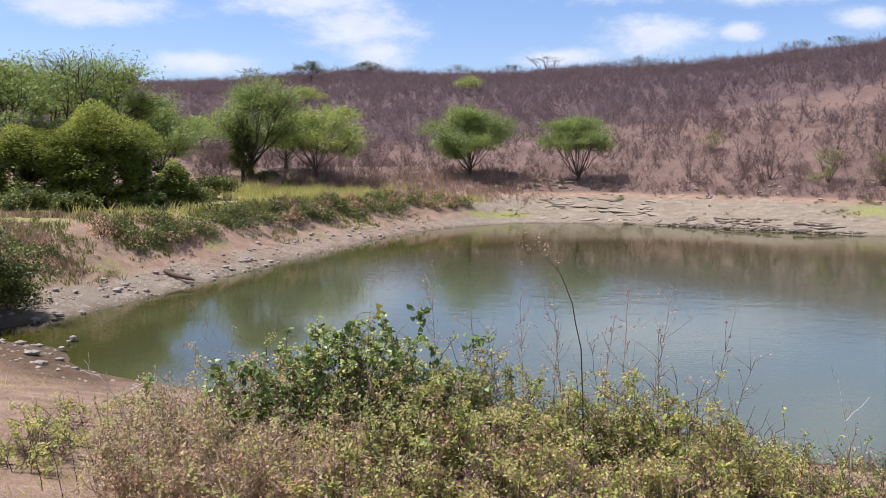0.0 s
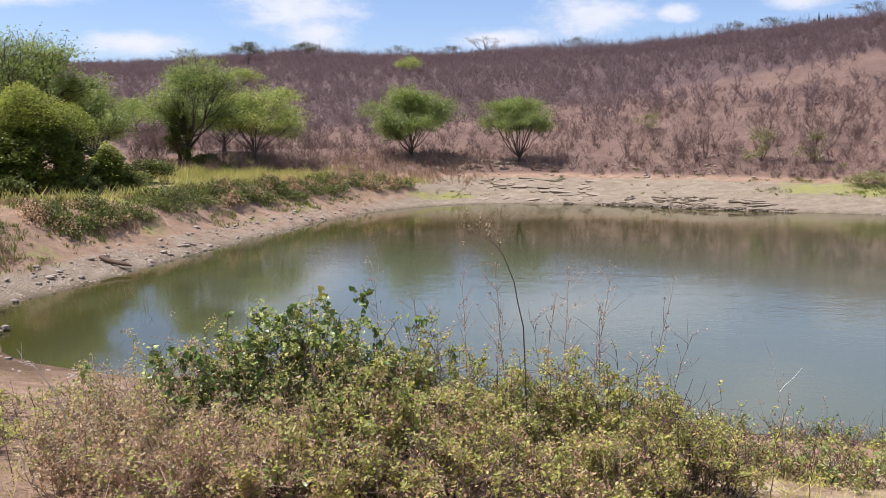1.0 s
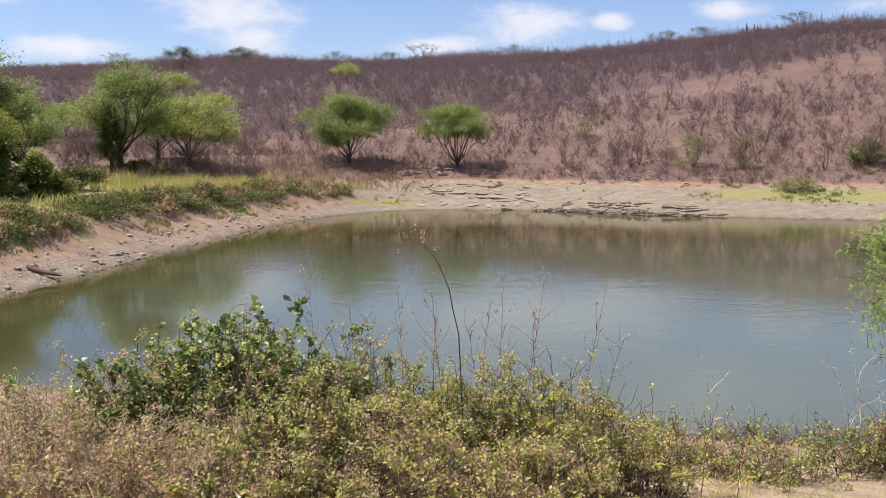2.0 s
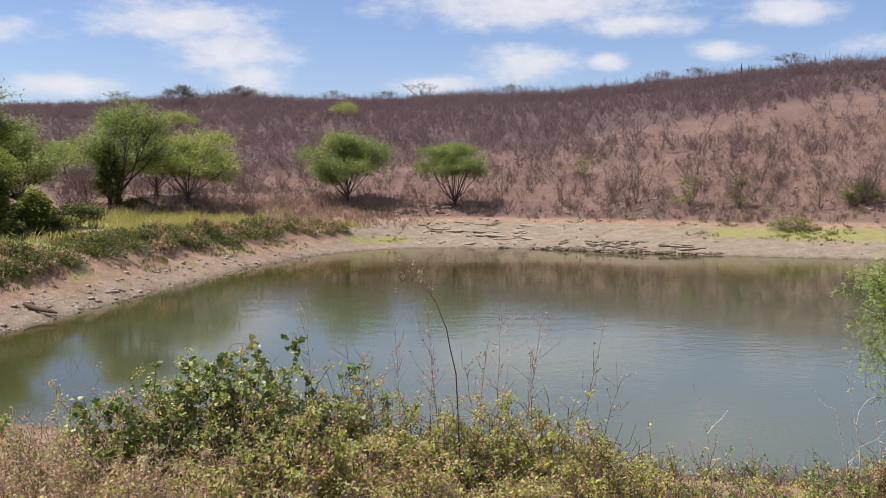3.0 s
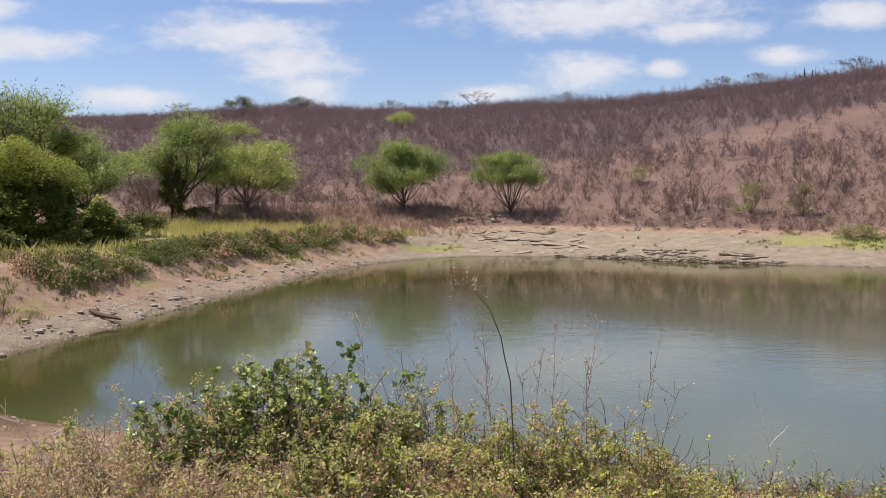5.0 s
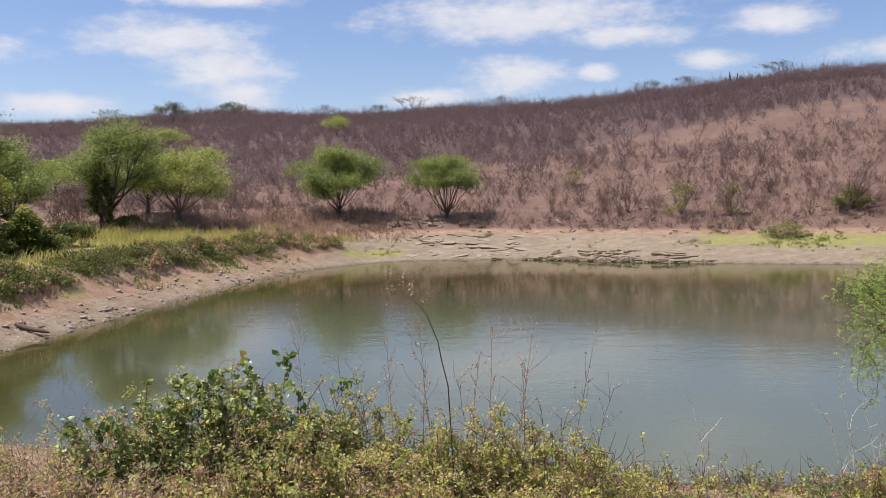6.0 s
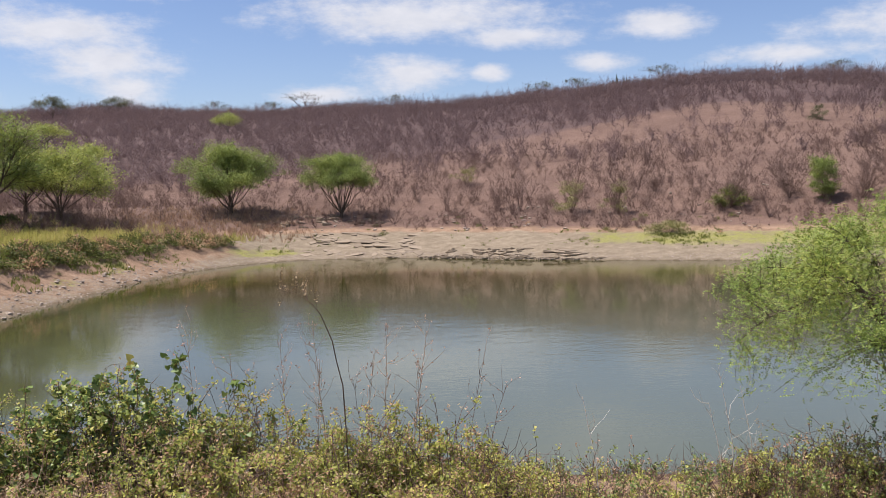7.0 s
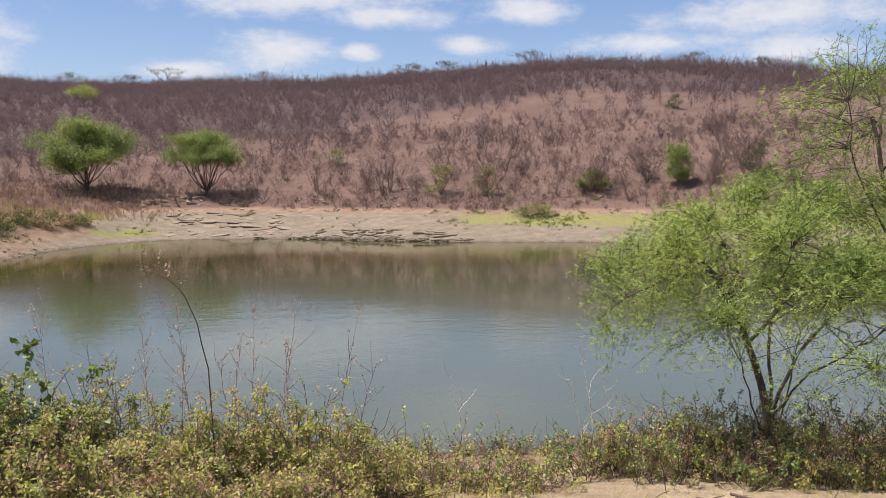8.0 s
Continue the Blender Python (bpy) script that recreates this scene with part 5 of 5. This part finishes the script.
def spray(name, a, r, points, thick, label, wood, rng, twigs=0, reach=0.16, heads=None, leaves=None, category="weed", rise=0.0):
    """A single stem through points (across, away, up from the ground), with side twigs, seed heads or leaves."""
    x, y = at_azimuth(a, r)
    root = thing(name, x, y, land1(x, y) - 0.03, label, category, "stems above the thicket")
    root.rotation_euler = (0, 0, radians(-a))
    bag = Bag()
    p = np.array(points, float)
    t = np.linspace(0, 1, 14)
    line = np.stack([np.interp(t, np.linspace(0, 1, len(p)), p[:, i]) for i in range(3)], -1) + rng.normal(0, 0.004, (14, 3))
    tube(bag, line, np.linspace(thick, thick * 0.3, 14), 5)
    tips = [line[-1]]
    for _ in range(twigs):
        s = along(line, rng.uniform(0.4, 1.0))
        e = s + (rng.normal(0, 0.6, 3) * (1, 1, 0.5) + (0, 0, 1.1)) * reach * rng.uniform(0.4, 1.1)
        tw = bend(s, e, rng, 0.2, 4)
        tube(bag, tw, np.linspace(thick * 0.45, thick * 0.2, 4), 3)
        tips += list(tw[1:])
    part("stem", bag, wood, root)
    for pname, kind in (("seed_head", heads), ("foliage", leaves)):
        if kind:
            form, size, number, material = kind
            b = Bag()
            q = np.array([tips[rng.integers(len(tips))] for _ in range(number)]) + rng.normal(0, 0.009, (number, 3))
            scatter(b, form, q, rng.uniform(0.6, 1.3, number) * size, rng, 1.2)
            tagged(part(pname, b, material, root), kind="stuff")


SEED = wood_material("seed_head", (0.26, 0.18, 0.11), (0.48, 0.37, 0.25), 30.0)
RUST = wood_material("rusty_seed", (0.30, 0.15, 0.10), (0.55, 0.36, 0.27), 30.0)
# the tall arching stalk
stalk_foot = land1(*at_azimuth(6.7, 7.2)) - 0.03
spray("seed_stalk", 6.7, 7.2, [(dx, 0, h - stalk_foot) for dx, h in ((0.03, 2.2), (0.0, 3.05), (-0.03, 3.5), (-0.09, 3.8), (-0.17, 3.98), (-0.26, 4.12), (-0.36, 4.21), (-0.46, 4.23), (-0.52, 4.14))], 0.0065,
      "tall dark stalk with pale drooping seed heads", STEM_DARK, rng, 10, 0.15, (LEAF_CHIP, 0.021, 150, SEED))
# reddish weed stems
for a, h, s in ((0.2, 1.20, -0.1), (1.8, 1.1, -0.16), (3.0, 1.28, -0.05), (4.6, 1.16, 0.05), (7.6, 1.2, 0.12), (9.0, 1.34, 0.06), (10.6, 1.3, 0.16), (11.6, 1.12, -0.02),
                (14.0, 1.14, 0.2), (15.0, 1.02, 0.26), (-2.6, 1.24, -0.06), (5.6, 1.36, -0.1), (8.4, 1.05, -0.14)):
    spray("dry_weed_stem", a, 7.5 + 0.2 * math.sin(a), [(0, 0, 0.2), (s * 0.3, 0, h * 0.7), (s * 1.2, 0, h * 1.5)], 0.005, "thin reddish-brown dry weed stem", TWIG_STRAW if h > 1.15 else TWIG_BROWN, rng, 20, 0.2,
          (LEAF_CURL, 0.022, 110, RUST))
# leafy vine sprigs
for a, h, s, n in ((-4.7, 1.40, 0.10, 34), (-3.6, 1.16, 0.05, 30), (-12.5, 1.02, -0.42, 38), (-14.0, 0.98, -0.30, 26), (-7.6, 1.24, -0.36, 22), (-1.6, 1.2, 0.12, 22), (-16.5, 0.95, -0.1, 18), (-9.6, 1.3, 0.1, 30)):
    spray("vine_sprig", a, 7.35, [(0, 0, 0.35), (s * 0.2, 0, h * 0.85), (s, 0, h * 1.2)], 0.004, "vine shoot with heart-shaped green leaves", STEM_DARK, rng, 6, 0.12,
          None, (LEAF_HEART, 0.058, n, LEAF_BROAD))
spray("vine_sprig", -9.0, 7.3, [(0, 0, 0.8), (0.05, 0, 1.5), (0.12, 0, 1.66), (0.22, 0, 1.68), (0.34, 0, 1.6)], 0.003, "arching vine shoot with a few yellowing leaves", STEM_DARK, rng, 2, 0.06,
      None, (LEAF_HEART, 0.05, 9, LEAF_YELLOW))
spray("bare_twig", -22.0, 7.4, [(0, 0, 0.3), (-0.12, 0, 0.8), (-0.28, 0, 1.05), (-0.42, 0, 1.1)], 0.006, "pale bare arching twig", TWIG_PALE, rng, 5, 0.16)
for a, r, h, n in ((-24.5, 7.2, 0.75, 4), (-25.6, 7.5, 0.7, 4), (-23.5, 7.6, 0.8, 5), (-26.5, 7.1, 0.6, 4), (-27.6, 7.4, 0.7, 5)):
    spray("dry_weed_stem", a, r, [(0, 0, 0), (-0.04, 0, h * 0.5), (-0.12, 0, h)], 0.004, "dark dry weed stem with small leaves", STEM_DARK, rng, n, 0.1, None, (LEAF_OVAL, 0.034, 22, SMALL_GREEN))
# bleached dead shrubs by the water
for a, r, h, n in ((22.9, 9.9, 1.4, 8), (31.4, 11.2, 1.6, 10), (32.6, 11.3, 1.45, 9), (30.7, 11.2, 1.25, 7)):
    spray("bleached_twig", a, r, [(0.08, 0, 0), (0.02, 0, h * 0.5), (-0.12, 0, h)], 0.008, "bleached bare dead twig by the water", TWIG_PALE, rng, n, 0.24, category="twig")
for a, r, h, s in ((21.0, 9.3, 0.8, -0.1), (24.6, 9.4, 0.75, 0.12), (26.5, 9.6, 0.7, 0.2), (34.5, 9.9, 0.95, 0.05), (36.4, 9.8, 0.9, -0.25), (48.5, 10.4, 1.2, 0.3), (45.8, 10.6, 1.1, 0.3), (22.4, 8.2, 0.95, 0.12), (24.6, 8.0, 0.6, 0.05)):
    spray("dry_weed_stem", a, r, [(0, 0, 0), (s * 0.3, 0, h * 0.55), (s, 0, h)], 0.005, "dark dry weed stem on the dam's edge", STEM_DARK, rng, 7, 0.18, (LEAF_CURL, 0.03, 26, RUST))

# the mesquite on the dam and the taller thin one beside it
def build_umbrella(a, r, rng, label, stems, middle, half, top, fall, thick, limbs, tips, per_tip, leaf, trunk, strays=0):
    """A flat-topped mesquite: leaning stems as (start, thickness, (across, away, up) points), limbs that arch out to the rim and droop, and sprays of feather leaves."""
    x, y = at_azimuth(a, r)
    root = thing("mesquite_tree", x, y, land1(x, y) - 0.05, label, "tree")
    root.rotation_euler = (0, 0, radians(-a))
    wood, green = Bag(), Bag()
    lines, arms = [], []

    def roof(u, v):
        """Height of the crown's upper side."""
        q = ((u - middle) / half) ** 2 + (v / (half * 0.85)) ** 2
        return top - fall * q ** 1.1 + 0.16 * math.sin(3.1 * u + 1.3) * math.sin(2.7 * v + 0.4)

    for girth, points in stems:
        p = np.array(points, float)
        t = np.linspace(0, 1, 12)
        line = np.stack([np.interp(t, np.linspace(0, 1, len(p)), p[:, i]) for i in range(3)], -1) + rng.normal(0, 0.012, (12, 3)) * (t[:, None] > 0)
        tube(wood, line, np.linspace(girth, girth * 0.5, 12) * trunk, 7)
        for k in range(limbs):
            b = rng.uniform(0, 2 * math.pi)
            lead = np.array([line[-1][0] - middle, line[-1][1], 0]) * 0.6
            q = rng.uniform(0.35, 0.95)
            u, v = middle + half * q * math.cos(b) * 0.9 + lead[0], half * 0.8 * q * math.sin(b) + lead[1]
            end = np.array([u, v, roof(u, v) - rng.uniform(0.15, 0.75) * thick])
            limb_line = bend(along(line, rng.uniform(0.6, 1.0)), end, rng, 0.16, 8)
            limb_line[:, 2] += np.sin(np.linspace(0, math.pi, 8)) * 0.16
            arms.append(Bag())
            tube(arms[-1], limb_line, np.linspace(girth * 0.42, girth * 0.12, 8) * trunk, 5)
            lines.append(limb_line)
    nodes = np.concatenate([l[2:] for l in lines])
    for n in range(tips + strays):
        if n < tips:
            b, q = rng.uniform(0, 2 * math.pi), math.sqrt(rng.uniform(0, 1))
            u, v = middle + half * q * math.cos(b), half * 0.85 * q * math.sin(b)
            deep = rng.uniform(0, 1) ** 1.6 * thick * (1.0 - 0.25 * q)
            if math.sin(2.9 * u + 0.7) * math.sin(3.3 * v + 2.1) * math.sin(4.2 * deep + u) > rng.uniform(0.02, 0.5):
                continue
            tip, m, wide = np.array([u, v, roof(u, v) - deep]), per_tip, 0.12
        else:
            b = math.pi + rng.normal(0, 0.5)
            u, v = middle + half * rng.uniform(0.95, 1.15) * math.cos(b), half * math.sin(b)
            tip, m, wide = np.array([u, v, roof(middle - half, 0) - rng.uniform(-0.2, 0.5)]), per_tip // 3, 0.04
        gap = np.linalg.norm(nodes - tip - (0, 0, 0.15), axis=1)
        gap[gap < 0.22] += 1.0
        near_node = int(np.argmin(gap))
        branch = bend(nodes[near_node], tip, rng, 0.15, 6)
        branch[:, 2] += np.sin(np.linspace(0, math.pi, 6)) * 0.06 - np.linspace(0, 1, 6) ** 3 * rng.uniform(0.0, 0.15)
        tube(arms[near_node // 6], branch, np.linspace(0.006, 0.002, 6), 3)
        m = max(6, int(m * rng.uniform(0.6, 1.3)))
        t = rng.uniform(0.3, 1.03, m)
        at = np.stack([np.interp(t, np.linspace(0, 1, 6), branch[:, i]) for i in range(3)], -1)
        scatter(green, FEATHER, at + rng.normal(0, 1, (m, 3)) * (wide, wide, wide * 0.6), rng.uniform(0.6, 1.25, m) * leaf, rng, 0.75)
    bole = part("trunk", wood, BARK, root)
    for arm in arms:
        part("limb", arm, BARK, bole)
    part("crown", green, LEAF_MESQUITE, root)


rng = np.random.default_rng(61)
build_umbrella(42.5, 12.4, rng, "bright green feathery mesquite tree on the dam with dark forked trunk",
               [(1.2, [(0, 0, 0), (-0.03, 0, 0.5), (-0.10, 0.02, 1.1), (-0.28, 0.0, 1.75), (-0.5, -0.1, 2.3), (-0.9, -0.2, 2.9)]),
                (0.5, [(-0.03, 0, 0.55), (0.0, 0.12, 1.15), (-0.04, 0.2, 1.85), (0.05, 0.35, 2.5), (0.1, 0.5, 3.2)]),
                (0.55, [(-0.02, 0.02, 0.45), (0.10, -0.05, 1.1), (0.30, -0.15, 1.7), (0.65, -0.3, 2.2), (1.2, -0.4, 2.8)]),
                (0.35, [(0.05, 0, 0.85), (0.45, 0.1, 1.4), (0.95, 0.2, 1.7), (1.5, 0.3, 2.1)]),
                (0.28, [(-0.02, 0, 0.2), (-0.2, -0.1, 0.9), (-0.4, -0.2, 1.6), (-0.7, -0.3, 2.3)]),
                (0.25, [(0.04, 0, 0.1), (0.12, 0.1, 0.8), (0.3, 0.2, 1.6), (0.5, 0.5, 2.5)])],
               0.5, 2.95, 4.2, 1.3, 1.95, 7, 1700, 50, 0.094, 0.054, 16)
build_umbrella(49.8, 12.6, rng, "taller thin-crowned mesquite with sparse sprays",
               [(1.0, [(0, 0, 0), (0.05, 0, 1.2), (-0.05, 0, 2.4), (-0.3, 0, 3.6), (-0.5, 0, 4.6)]),
                (0.6, [(0.02, 0, 0.9), (0.25, 0.1, 2.2), (0.3, 0.2, 3.6), (0.5, 0.3, 4.7)])],
               -0.2, 1.8, 5.85, 1.0, 1.9, 6, 240, 34, 0.10, 0.05, 4)
# fallen sticks on the dam
for k, (a, r, l) in enumerate(((38.0, 8.6, 1.2), (41.0, 8.3, 0.9), (44.5, 8.7, 1.4), (35.5, 8.9, 0.7), (46.0, 9.1, 0.8), (40.0, 9.0, 0.6))):
    x, y = at_azimuth(a, r)
    bag = Bag()
    tube(bag, bend((-l / 2, 0, 0.02), (l / 2, 0.1, 0.05), rng, 0.08, 6), np.linspace(0.016, 0.006, 6), 5)
    tube(bag, bend((0, 0.05, 0.03), (l * 0.25, 0.25, 0.08), rng, 0.1, 4), np.linspace(0.009, 0.004, 4), 4)
    ob = part("fallen_stick", bag, TWIG_BROWN)
    ob.matrix_world = pose(x, y, land1(x, y), 0, 0, -a + 25 * math.sin(k * 2.1))
    tagged(ob, "dry brown fallen stick on straw", "stick", "sticks on the dam")
